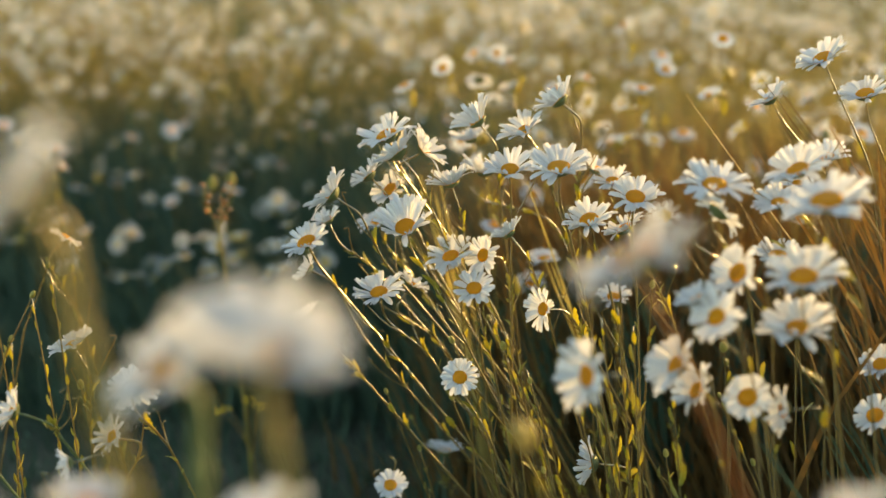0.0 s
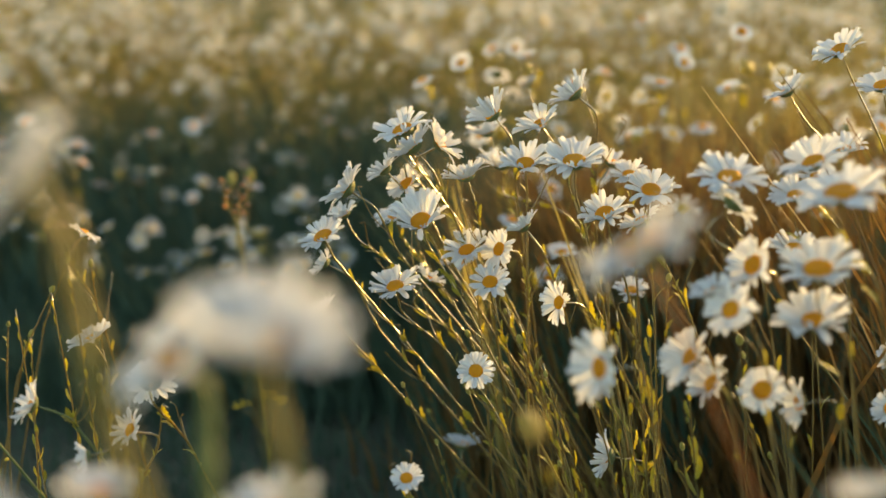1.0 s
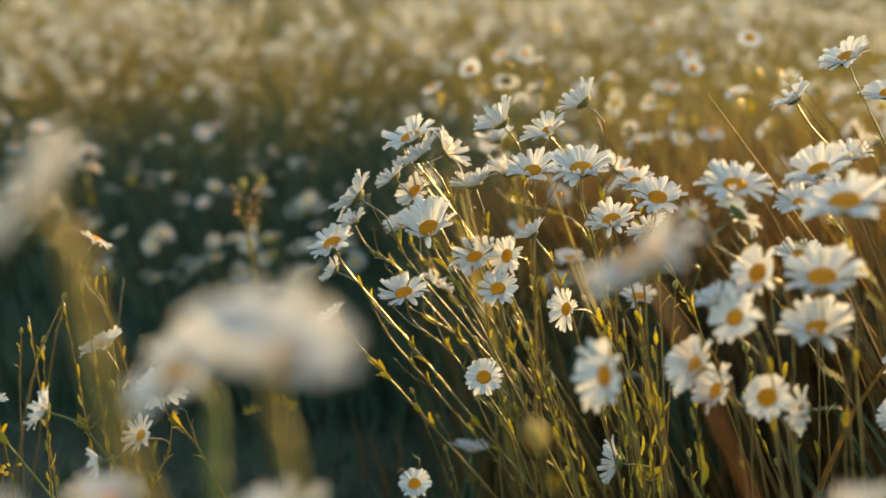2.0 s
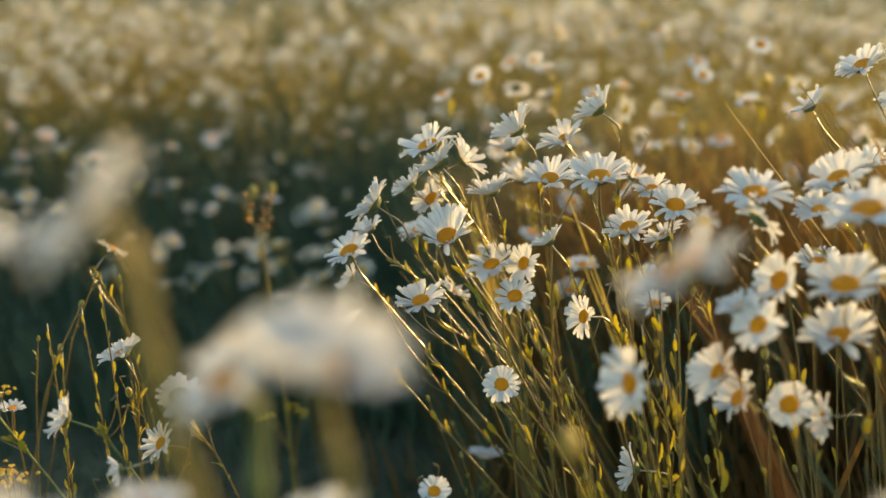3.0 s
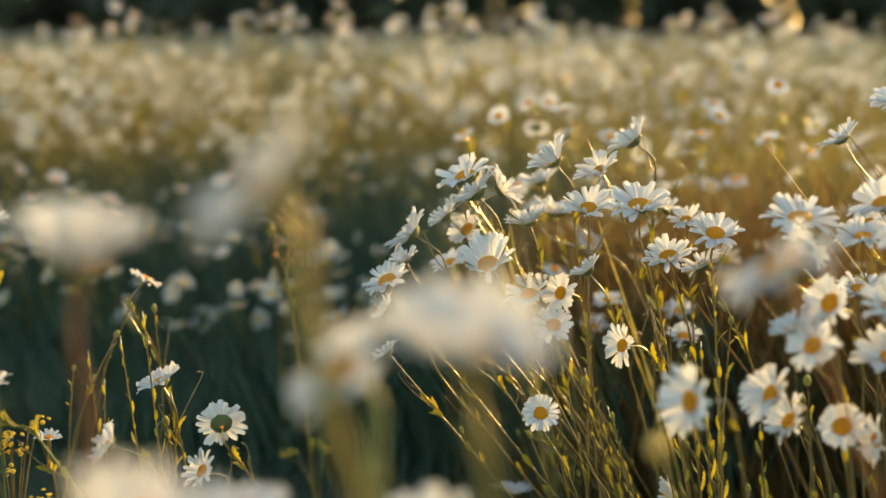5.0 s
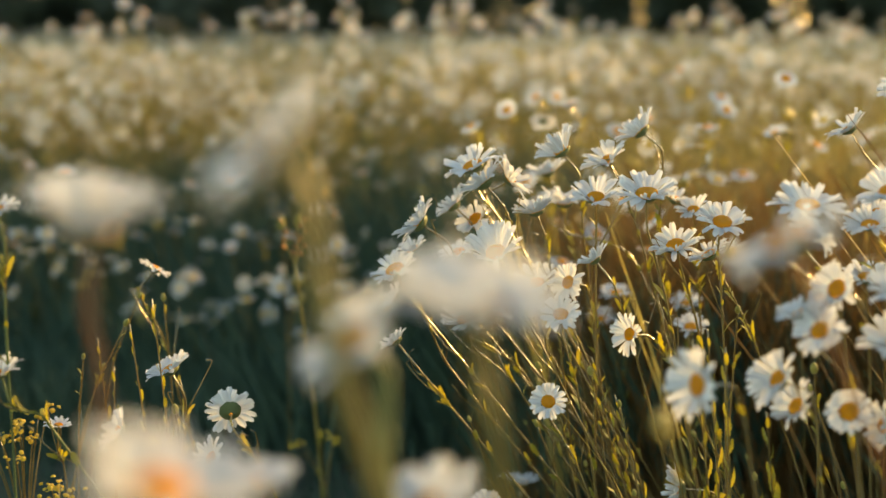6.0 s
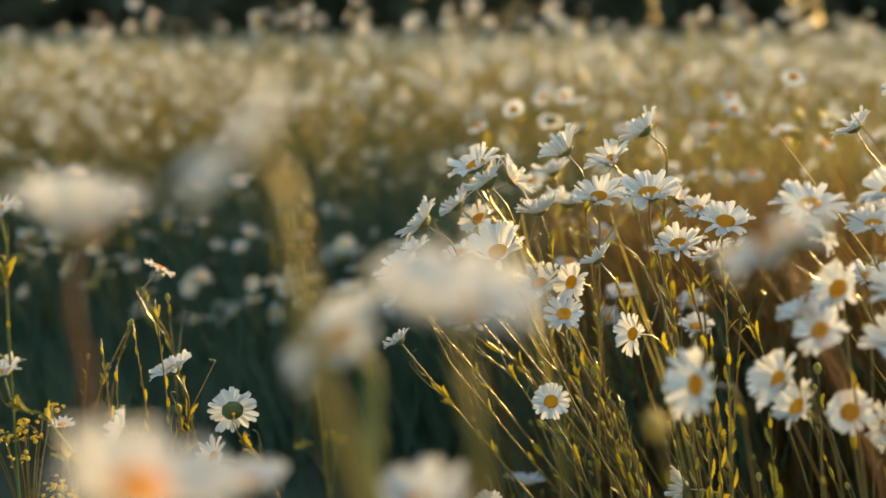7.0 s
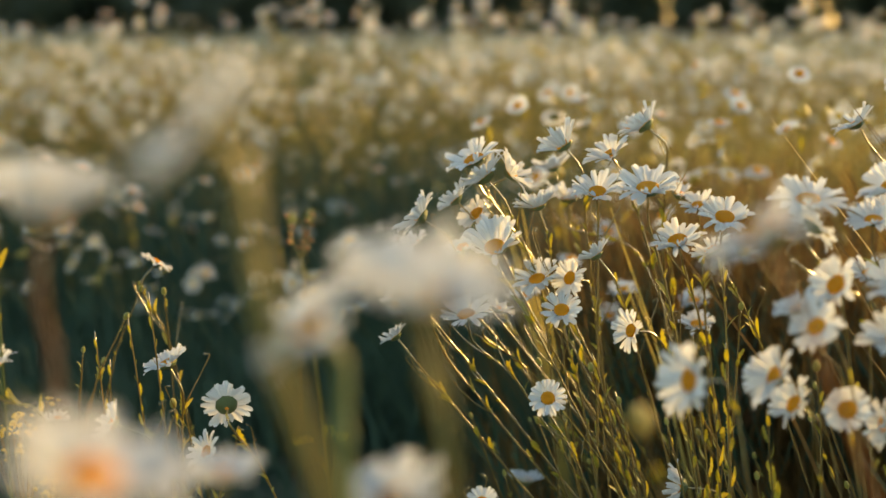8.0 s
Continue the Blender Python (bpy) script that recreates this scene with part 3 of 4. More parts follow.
daisy((0.009, 1.180, 0.565), -155, 64, 0.0580, (0.055, 1.200, 0.480), (0.335, 1.303), cup=30, group="daisies of the leaning clump")
daisy((0.020, 1.160, 0.551), 168, 50, 0.0500, (0.096, 1.180, 0.401), (0.313, 1.212), cup=36, group="daisies of the leaning clump")
daisy((0.044, 1.170, 0.553), -12, 40, 0.0470, (0.109, 1.190, 0.403), (0.290, 1.222), cup=36, group="daisies of the leaning clump")
daisy((0.012, 1.200, 0.509), -141, 46, 0.0435, (0.058, 1.220, 0.423), (0.300, 1.271), cup=24, group="daisies of the leaning clump")
daisy((-0.009, 1.200, 0.523), 162, 45, 0.0418, (0.051, 1.220, 0.423), (0.327, 1.309), cup=36, group="daisies of the leaning clump")
daisy((-0.042, 1.150, 0.513), 170, 34, 0.0523, (0.012, 1.170, 0.436), (0.348, 1.288), cup=36, group="daisies of the leaning clump")
daisy((-0.051, 1.200, 0.478), -168, 61, 0.0345, (-0.005, 1.220, 0.423), (0.321, 1.315), cup=36, group="daisies of the leaning clump")
daisy((-0.067, 1.150, 0.467), -145, 61, 0.0502, (0.012, 1.170, 0.354), (0.285, 1.209), cup=20, group="daisies of the leaning clump")
daisy((0.028, 1.080, 0.497), -112, 55, 0.0520, (0.070, 1.100, 0.410), (0.279, 1.148), cup=48, group="daisies of the leaning clump")
daisy((-0.004, 1.300, 0.455), -134, 65, 0.0435, (0.040, 1.320, 0.380), (0.280, 1.390), cup=28, group="daisies of the leaning clump")
daisy((0.070, 1.150, 0.525), -174, 72, 0.0448, (0.090, 1.170, 0.436), (0.153, 1.260), cup=36, group="daisies of the leaning clump")
daisy((0.111, 1.300, 0.511), -149, 83, 0.0531, (0.192, 1.320, 0.444), (0.406, 1.371), cup=36, group="daisies of the leaning clump")
daisy((0.124, 1.130, 0.541), -102, 64, 0.0483, (0.130, 1.150, 0.395), (0.140, 1.175), cup=38, group="daisies of the leaning clump")
daisy((0.164, 1.080, 0.551), -109, 71, 0.0582, (0.193, 1.100, 0.431), (0.280, 1.141), cup=28, group="daisies of the leaning clump")
daisy((0.221, 1.250, 0.522), -6, 64, 0.0464, (0.222, 1.270, 0.411), (0.255, 1.334), cup=36, group="daisies of the leaning clump")
daisy((0.231, 1.070, 0.527), -93, 61, 0.0467, (0.242, 1.090, 0.412), (0.274, 1.121), cup=34, group="daisies of the leaning clump")
daisy((0.231, 1.200, 0.519), -117, 68, 0.0379, (0.245, 1.220, 0.423), (0.289, 1.277), cup=28, group="daisies of the leaning clump")
daisy((0.194, 1.090, 0.502), -125, 60, 0.0491, (0.219, 1.110, 0.428), (0.327, 1.174), cup=32, group="daisies of the leaning clump")
daisy((0.232, 1.120, 0.488), 174, 59, 0.0426, (0.283, 1.140, 0.398), (0.447, 1.225), cup=30, group="daisies of the leaning clump")
daisy((0.124, 1.120, 0.483), 158, 51, 0.0354, (0.166, 1.140, 0.392), (0.286, 1.229), cup=36, group="daisies of the leaning clump")
daisy((0.071, 1.160, 0.451), -131, 64, 0.0485, (0.086, 1.180, 0.357), (0.118, 1.226), cup=28, group="daisies of the leaning clump")
daisy((0.102, 1.150, 0.455), -139, 22, 0.0406, (0.136, 1.170, 0.360), (0.202, 1.198), cup=20, group="daisies of the leaning clump")
daisy((0.092, 1.120, 0.430), -101, 54, 0.0416, (0.111, 1.140, 0.352), (0.184, 1.179), cup=20, group="daisies of the leaning clump")
daisy((0.156, 1.100, 0.416), -145, 16, 0.0398, (0.201, 1.120, 0.376), (0.410, 1.188), cup=32, group="daisies of the leaning clump")
daisy((0.078, 1.080, 0.356), -94, 39, 0.0381, (0.108, 1.100, 0.287), (0.217, 1.125), cup=10, group="daisies of the leaning clump")
daisy((0.002, 1.140, 0.420), -126, 67, 0.0529, (0.054, 1.160, 0.346), (0.267, 1.216), cup=28, group="daisies of the leaning clump")
daisy((0.033, 1.200, 0.412), 15, 61, 0.0345, (0.067, 1.220, 0.339), (0.234, 1.314), cup=36, group="daisies of the leaning clump")
daisy((-0.068, 1.180, 0.433), 169, 28, 0.0318, (-0.011, 1.200, 0.351), (0.260, 1.278), cup=36, group="daisies of the leaning clump")
daisy((-0.066, 1.140, 0.398), 161, 47, 0.0318, (-0.005, 1.160, 0.316), (0.238, 1.237), cup=36, group="daisies of the leaning clump")
daisy((0.254, 1.300, 0.372), -107, 73, 0.0410, (0.262, 1.320, 0.307), (0.293, 1.393), cup=28, group="daisies of the leaning clump")
daisy((0.205, 1.080, 0.271), 161, 1, 0.0461, (0.242, 1.100, 0.246), (0.361, 1.285), cup=36, group="daisies of the leaning clump")
daisy((0.017, 0.960, 0.303), -91, 55, 0.0294, (0.038, 0.980, 0.262), (0.183, 1.061), cup=20, group="daisies of the leaning clump")
daisy((0.071, 1.360, 0.166), 76, 82, 0.0442, (0.079, 1.380, 0.104), (0.096, 1.422), cup=36, group="daisies of the leaning clump")
daisy((0.197, 1.500, 0.366), -119, 74, 0.0404, (0.214, 1.520, 0.245), (0.238, 1.548), cup=28, group="daisies of the leaning clump")
daisy((0.283, 1.480, 0.357), -106, 71, 0.0412, (0.294, 1.500, 0.251), (0.314, 1.530), cup=28, group="daisies of the leaning clump")
daisy((0.186, 1.550, 0.320), -99, 62, 0.0396, (0.194, 1.570, 0.229), (0.209, 1.597), cup=32, group="daisies of the leaning clump")
daisy((0.068, 1.350, 0.392), -138, 76, 0.0414, (0.099, 1.370, 0.306), (0.208, 1.427), cup=28, group="daisies of the leaning clump")
# daisies beside the clump
daisy((0.271, 0.950, 0.560), -103, 73, 0.0582, (0.305, 0.970, 0.484), (0.427, 1.075), cup=24, leaves=2, stalk=0.0007, group="daisies beside the clump")
daisy((0.270, 0.930, 0.543), 20, 45, 0.0480, (0.303, 0.950, 0.476), (0.412, 1.063), cup=8, leaves=2, stalk=0.0007, group="daisies beside the clump")
daisy((0.336, 0.950, 0.572), -156, 60, 0.0538, (0.373, 0.970, 0.503), (0.470, 1.087), cup=28, leaves=2, stalk=0.0007, group="daisies beside the clump")
daisy((0.383, 1.200, 0.600), 171, 56, 0.0435, (0.457, 1.220, 0.506), (0.597, 1.303), cup=36, leaves=2, stalk=0.0007, group="daisies beside the clump")
daisy((0.405, 1.120, 0.646), -158, 59, 0.0510, (0.471, 1.140, 0.523), (0.612, 1.219), cup=28, leaves=2, stalk=0.0007, group="daisies beside the clump")
daisy((0.402, 1.080, 0.562), -133, 68, 0.0411, (0.455, 1.100, 0.517), (0.594, 1.184), cup=28, leaves=2, stalk=0.0007, group="daisies beside the clump")
daisy((0.336, 0.990, 0.538), -118, 72, 0.0460, (0.360, 1.010, 0.474), (0.429, 1.129), cup=28, leaves=2, stalk=0.0007, group="daisies beside the clump")
daisy((0.316, 0.820, 0.572), -134, 71, 0.0609, (0.354, 0.840, 0.499), (0.474, 0.946), cup=20, leaves=2, stalk=0.0007, group="daisies beside the clump")
daisy((0.416, 1.200, 0.517), -115, 61, 0.0334, (0.455, 1.220, 0.447), (0.583, 1.319), cup=32, leaves=2, stalk=0.0007, group="daisies beside the clump")
daisy((0.273, 0.870, 0.510), -150, 28, 0.0404, (0.308, 0.890, 0.446), (0.378, 1.010), cup=32, leaves=2, stalk=0.0007, group="daisies beside the clump")
daisy((0.340, 1.000, 0.491), -120, 74, 0.0427, (0.368, 1.020, 0.422), (0.460, 1.139), cup=28, leaves=2, stalk=0.0007, group="daisies beside the clump")
daisy((0.237, 0.840, 0.498), 174, 59, 0.0328, (0.278, 0.860, 0.443), (0.392, 0.970), cup=36, leaves=2, stalk=0.0007, group="daisies beside the clump")
daisy((0.246, 0.820, 0.491), -140, 33, 0.0404, (0.281, 0.840, 0.432), (0.368, 0.957), cup=20, leaves=2, stalk=0.0007, group="daisies beside the clump")
daisy((0.304, 0.820, 0.519), -124, 70, 0.0563, (0.337, 0.840, 0.457), (0.443, 0.954), cup=28, leaves=2, stalk=0.0007, group="daisies beside the clump")
daisy((0.310, 0.840, 0.476), -117, 66, 0.0538, (0.340, 0.860, 0.425), (0.440, 0.976), cup=32, leaves=2, stalk=0.0007, group="daisies beside the clump")
daisy((0.150, 0.760, 0.470), -158, 14, 0.0450, (0.192, 0.780, 0.406), (0.294, 0.883), cup=42, leaves=2, stalk=0.0007, group="daisies beside the clump")
daisy((0.225, 0.840, 0.449), -162, 26, 0.0430, (0.263, 0.860, 0.387), (0.356, 0.974), cup=42, leaves=2, stalk=0.0007, group="daisies beside the clump")
daisy((0.248, 0.870, 0.419), -160, 36, 0.0380, (0.287, 0.890, 0.361), (0.389, 1.006), cup=42, leaves=2, stalk=0.0007, group="daisies beside the clump")
daisy((0.277, 0.840, 0.425), -125, 38, 0.0374, (0.307, 0.860, 0.372), (0.388, 0.969), cup=10, leaves=2, stalk=0.0007, group="daisies beside the clump")
daisy((0.311, 0.860, 0.408), -169, 6, 0.0351, (0.351, 0.880, 0.355), (0.439, 0.999), cup=36, leaves=2, stalk=0.0007, group="daisies beside the clump")
daisy((0.415, 0.950, 0.369), -139, 45, 0.0379, (0.456, 0.970, 0.297), (0.568, 1.065), cup=20, leaves=2, stalk=0.0007, group="daisies beside the clump")
daisy((0.436, 1.000, 0.396), -140, 53, 0.0381, (0.475, 1.020, 0.318), (0.585, 1.119), cup=32, leaves=2, stalk=0.0007, group="daisies beside the clump")
daisy((0.457, 1.150, 0.611), -140, 65, 0.0507, (0.500, 1.170, 0.515), (0.625, 1.271), cup=28, leaves=2, stalk=0.0007, group="daisies beside the clump")
# daisies at the edge of the gap
daisy((-0.274, 1.080, 0.386), -180, 65, 0.0451, (-0.269, 1.100, 0.292), (-0.279, 1.158), cup=30, petals=30, group="daisies at the edge of the gap")
daisy((-0.210, 1.030, 0.363), 106, 17, 0.0469, (-0.183, 1.050, 0.295), (-0.109, 1.193), cup=12, group="daisies at the edge of the gap")
daisy((-0.222, 1.000, 0.330), -140, 31, 0.0362, (-0.221, 1.020, 0.270), (-0.259, 1.064), cup=32, group="daisies at the edge of the gap")
daisy((-0.236, 0.920, 0.340), -169, -6, 0.0265, (-0.237, 0.940, 0.291), (-0.290, 1.016), cup=36, group="daisies at the edge of the gap")
daisy((-0.326, 1.250, 0.448), 28, 54, 0.0395, (-0.323, 1.270, 0.361), (-0.274, 1.363), cup=3, group="daisies at the edge of the gap")
# darker calyx green on the next three stems puts shade into their colour
daisy((-0.287, 0.950, 0.372), -165, 27, 0.0370, (-0.258, 0.970, 0.343), (-0.114, 1.136), coat=CALYX, cup=36, group="daisies at the edge of the gap")
daisy((-0.360, 0.908, 0.563), -107, 81, 0.0342, (-0.367, 0.928, 0.493), (-0.416, 1.047), coat=CALYX, cup=28, group="daisies at the edge of the gap")
daisy((-0.378, 0.938, 0.424), -152, 75, 0.0353, (-0.352, 0.958, 0.380), (-0.178, 1.093), coat=CALYX, cup=36, group="daisies at the edge of the gap")
daisy((-0.388, 1.100, 0.325), -51, 81, 0.0255, (-0.392, 1.120, 0.279), (-0.408, 1.231), cup=28, group="daisies at the edge of the gap")
# daisies close in front
# next four stalks are thicker than natural to fit the camera's view
daisy((-0.147, 0.430, 0.627), 30, 84, 0.0460, (-0.148, 0.434, 0.575), (-0.152, 0.470), cup=56, stalk=0.0017, coat=RUSSET, petals=36, leaves=0, group="daisies close in front")
daisy((-0.006, 0.360, 0.613), -120, 82, 0.0540, (0.001, 0.362, 0.568), (0.030, 0.400), coat=OLIVE_STEM, cup=37, stalk=0.0024, petals=38, leaves=0, group="daisies close in front")
# calyx-green stem: its shaded look is put into the colour
daisy((-0.050, 0.430, 0.585), -165, 48, 0.0500, (-0.040, 0.434, 0.536), (0.016, 0.465), cup=24, coat=CALYX, stalk=0.003, petals=34, leaves=0, group="daisies close in front")
daisy((-0.065, 0.330, 0.668), -165, 50, 0.0450, (-0.046, 0.334, 0.600), (0.125, 0.400), coat=OLIVE_STEM, cup=26, stalk=0.0029, petals=32, leaves=0, group="daisies close in front")
daisy((-0.097, 0.318, 0.570), -10, 68, 0.0560, (-0.106, 0.338, 0.539), (-0.080, 0.556), cup=32, leaves=0, group="daisies close in front")
daisy((-0.022, 0.468, 0.505), -150, 74, 0.0446, (-0.025, 0.488, 0.469), (-0.053, 0.706), cup=36, leaves=0, group="daisies close in front")
daisy((-0.099, 0.492, 0.504), 70, 84, 0.0379, (-0.100, 0.512, 0.464), (-0.101, 0.732), cup=36, leaves=0, group="daisies close in front")
daisy((0.204, 0.430, 0.532), 108, 66, 0.0273, (0.213, 0.450, 0.498), (0.277, 0.660), cup=36, leaves=0, group="daisies close in front")
daisy((0.127, 0.490, 0.612), 170, 62, 0.0560, (0.189, 0.505, 0.487), (0.433, 0.584), cup=14, coat=RUST_STEM, stalk=0.0011, leaves=0, group="daisies close in front")
# tall daisies that stand above the field
field_daisy((-1.071, 3.600, 0.723), -18, 79, 0.0435, (-1.070, 3.620, 0.576), (-1.056, 3.684))
field_daisy((-1.163, 4.000, 0.691), -177, 77, 0.0446, (-1.163, 4.020, 0.527), (-1.175, 4.074))
field_daisy((-1.003, 3.400, 0.665), -136, 39, 0.0410, (-1.016, 3.420, 0.524), (-1.089, 3.450))
field_daisy((-1.336, 4.400, 0.672), -70, 44, 0.0449, (-1.359, 4.420, 0.491), (-1.397, 4.434))
field_daisy((-0.805, 3.000, 0.752), -60, 40, 0.0390, (-0.811, 3.020, 0.630), (-0.807, 3.055))
field_daisy((-0.907, 3.600, 0.733), -33, 52, 0.0435, (-0.907, 3.620, 0.585), (-0.874, 3.665))
field_daisy((-1.071, 4.200, 0.701), -97, 46, 0.0429, (-1.082, 4.220, 0.529), (-1.114, 4.237))
field_daisy((-0.750, 3.800, 0.696), -84, 70, 0.0459, (-0.746, 3.820, 0.540), (-0.730, 3.858))
field_daisy((-0.517, 3.200, 0.728), -123, 78, 0.0446, (-0.523, 3.220, 0.597), (-0.555, 3.286))
field_daisy((-0.557, 3.800, 0.767), -170, 36, 0.0423, (-0.566, 3.820, 0.613), (-0.643, 3.875))
field_daisy((-0.631, 4.200, 0.712), -88, 62, 0.0429, (-0.621, 4.220, 0.540), (-0.595, 4.249))
field_daisy((-0.467, 3.600, 0.707), -140, 36, 0.0435, (-0.468, 3.620, 0.559), (-0.509, 3.650))
field_daisy((-0.491, 4.200, 0.716), -54, 46, 0.0468, (-0.503, 4.220, 0.544), (-0.511, 4.241))
field_daisy((-0.297, 3.400, 0.768), -39, 55, 0.0442, (-0.286, 3.420, 0.630), (-0.205, 3.470))
field_daisy((-0.357, 3.800, 0.726), -154, 32, 0.0459, (-0.369, 3.820, 0.571), (-0.450, 3.857))
field_daisy((-0.370, 4.400, 0.700), -111, 38, 0.0449, (-0.372, 4.420, 0.520), (-0.391, 4.432))
field_daisy((-0.155, 3.600, 0.707), -113, 37, 0.0468, (-0.147, 3.620, 0.559), (-0.143, 3.634))
field_daisy((-0.131, 4.200, 0.686), -164, 57, 0.0468, (-0.136, 4.220, 0.513), (-0.177, 4.262))
field_daisy((-0.043, 3.600, 0.739), -155, 31, 0.0468, (-0.033, 3.620, 0.592), (-0.056, 3.660))
field_daisy((-0.015, 4.000, 0.712), -105, 83, 0.0446, (-0.002, 4.020, 0.549), (0.033, 4.070))
field_daisy((0.025, 3.400, 0.747), -72, 60, 0.0474, (0.020, 3.420, 0.608), (0.016, 3.458))
field_daisy((0.011, 4.000, 0.687), -133, 75, 0.0446, (0.019, 4.020, 0.523), (0.029, 4.064))
field_daisy((0.069, 3.600, 0.700), -82, 47, 0.0468, (0.080, 3.620, 0.552), (0.120, 3.638))
field_daisy((0.131, 4.200, 0.670), -35, 83, 0.0468, (0.128, 4.220, 0.498), (0.128, 4.266))
field_daisy((0.233, 3.800, 0.682), -103, 54, 0.0459, (0.229, 3.820, 0.526), (0.210, 3.844))
field_daisy((0.340, 3.800, 0.699), -78, 61, 0.0459, (0.357, 3.820, 0.543), (0.412, 3.851))
field_daisy((0.472, 4.200, 0.704), -32, 69, 0.0468, (0.489, 4.220, 0.532), (0.552, 4.262))
field_daisy((0.454, 3.600, 0.691), -140, 74, 0.0435, (0.464, 3.620, 0.543), (0.480, 3.672))
field_daisy((0.687, 3.800, 0.709), -163, 46, 0.0459, (0.701, 3.820, 0.554), (0.702, 3.866))
field_daisy((0.658, 3.400, 0.723), -158, 29, 0.0474, (0.662, 3.420, 0.584), (0.618, 3.464))
field_daisy((0.731, 3.400, 0.753), -166, 54, 0.0474, (0.758, 3.420, 0.615), (0.815, 3.485))
field_daisy((0.846, 3.800, 0.733), -171, 33, 0.0459, (0.874, 3.820, 0.578), (0.909, 3.872))
field_daisy((0.874, 4.000, 0.702), -85, 51, 0.0483, (0.885, 4.020, 0.538), (0.918, 4.037))
field_daisy((0.825, 3.600, 0.716), -19, 64, 0.0468, (0.848, 3.620, 0.569), (0.951, 3.677))
field_daisy((0.895, 4.300, 0.712), -144, 73, 0.0479, (0.930, 4.320, 0.536), (1.007, 4.362))
field_daisy((0.834, 3.200, 0.725), -118, 60, 0.0475, (0.857, 3.220, 0.594), (0.930, 3.262))
field_daisy((1.019, 3.800, 0.743), -151, 45, 0.0459, (1.046, 3.820, 0.588), (1.091, 3.861))
field_daisy((1.007, 3.600, 0.691), -128, 40, 0.0468, (1.017, 3.620, 0.543), (1.017, 3.642))
field_daisy((1.144, 3.600, 0.665), -160, 28, 0.0468, (1.179, 3.620, 0.516), (1.228, 3.658))
field_daisy((1.376, 4.200, 0.667), -132, 34, 0.0468, (1.393, 4.220, 0.494), (1.405, 4.236))
field_daisy((0.128, 2.000, 0.585), -146, 50, 0.0409, (0.130, 2.020, 0.500), (0.090, 2.090))
field_daisy((0.018, 1.800, 0.553), -155, 63, 0.0368, (0.020, 1.820, 0.474), (-0.007, 1.914))
field_daisy((0.348, 1.700, 0.560), -85, 80, 0.0379, (0.353, 1.720, 0.486), (0.382, 1.828))
field_daisy((0.433, 1.660, 0.556), -160, 59, 0.0370, (0.440, 1.680, 0.483), (0.434, 1.786))
field_daisy((0.471, 1.760, 0.626), -93, 46, 0.0360, (0.481, 1.780, 0.551), (0.542, 1.837))
field_daisy((0.076, 1.900, 0.570), -118, 39, 0.0388, (0.076, 1.920, 0.488), (0.046, 1.961))
field_daisy((0.401, 2.200, 0.622), -163, 46, 0.0409, (0.411, 2.220, 0.529), (0.399, 2.301))
field_daisy((0.177, 1.900, 0.579), -157, 62, 0.0370, (0.191, 1.920, 0.497), (0.228, 2.014))
field_daisy((0.171, 2.100, 0.579), -120, 38, 0.0370, (0.178, 2.120, 0.489), (0.179, 2.160))
field_daisy((0.296, 1.900, 0.557), -33, 70, 0.0370, (0.311, 1.920, 0.475), (0.418, 2.010))
field_daisy((0.431, 2.000, 0.585), -87, 64, 0.0390, (0.443, 2.020, 0.500), (0.511, 2.085))
field_daisy((0.419, 1.900, 0.570), -76, 42, 0.0370, (0.425, 1.920, 0.488), (0.470, 1.962))
# stalks in bud
bud_stalk((0.092, 0.560, 0.502), (0.105, 0.580, 0.461), (0.195, 0.715), 0.017, True)
bud_stalk((-0.306, 1.200, 0.424), (-0.307, 1.220, 0.351), (-0.310, 1.278), 0.008)
bud_stalk((-0.337, 1.220, 0.423), (-0.373, 1.240, 0.345), (-0.468, 1.293), 0.007)
bud_stalk((-0.342, 1.180, 0.403), (-0.380, 1.200, 0.333), (-0.488, 1.257), 0.008)
bud_stalk((-0.376, 1.150, 0.377), (-0.389, 1.170, 0.319), (-0.429, 1.236), 0.006)
bud_stalk((-0.373, 1.200, 0.351), (-0.400, 1.220, 0.289), (-0.476, 1.276), 0.008)
bud_stalk((-0.271, 1.830, 0.390), (-0.270, 1.850, 0.270), (-0.269, 1.877), 0.02)
bud_stalk((-0.246, 1.840, 0.393), (-0.261, 1.860, 0.268), (-0.279, 1.886), 0.02)
bud_stalk((0.120, 1.100, 0.376), (0.134, 1.120, 0.313), (0.177, 1.180), 0.009)
bud_stalk((0.073, 1.120, 0.376), (0.098, 1.140, 0.312), (0.169, 1.199), 0.008)
bud_stalk((0.256, 1.100, 0.436), (0.259, 1.120, 0.370), (0.268, 1.187), 0.008)
bud_stalk((0.300, 1.000, 0.407), (0.312, 1.020, 0.350), (0.356, 1.092), 0.01)
bud_stalk((-0.275, 1.100, 0.337), (-0.274, 1.120, 0.284), (-0.270, 1.185), 0.01)


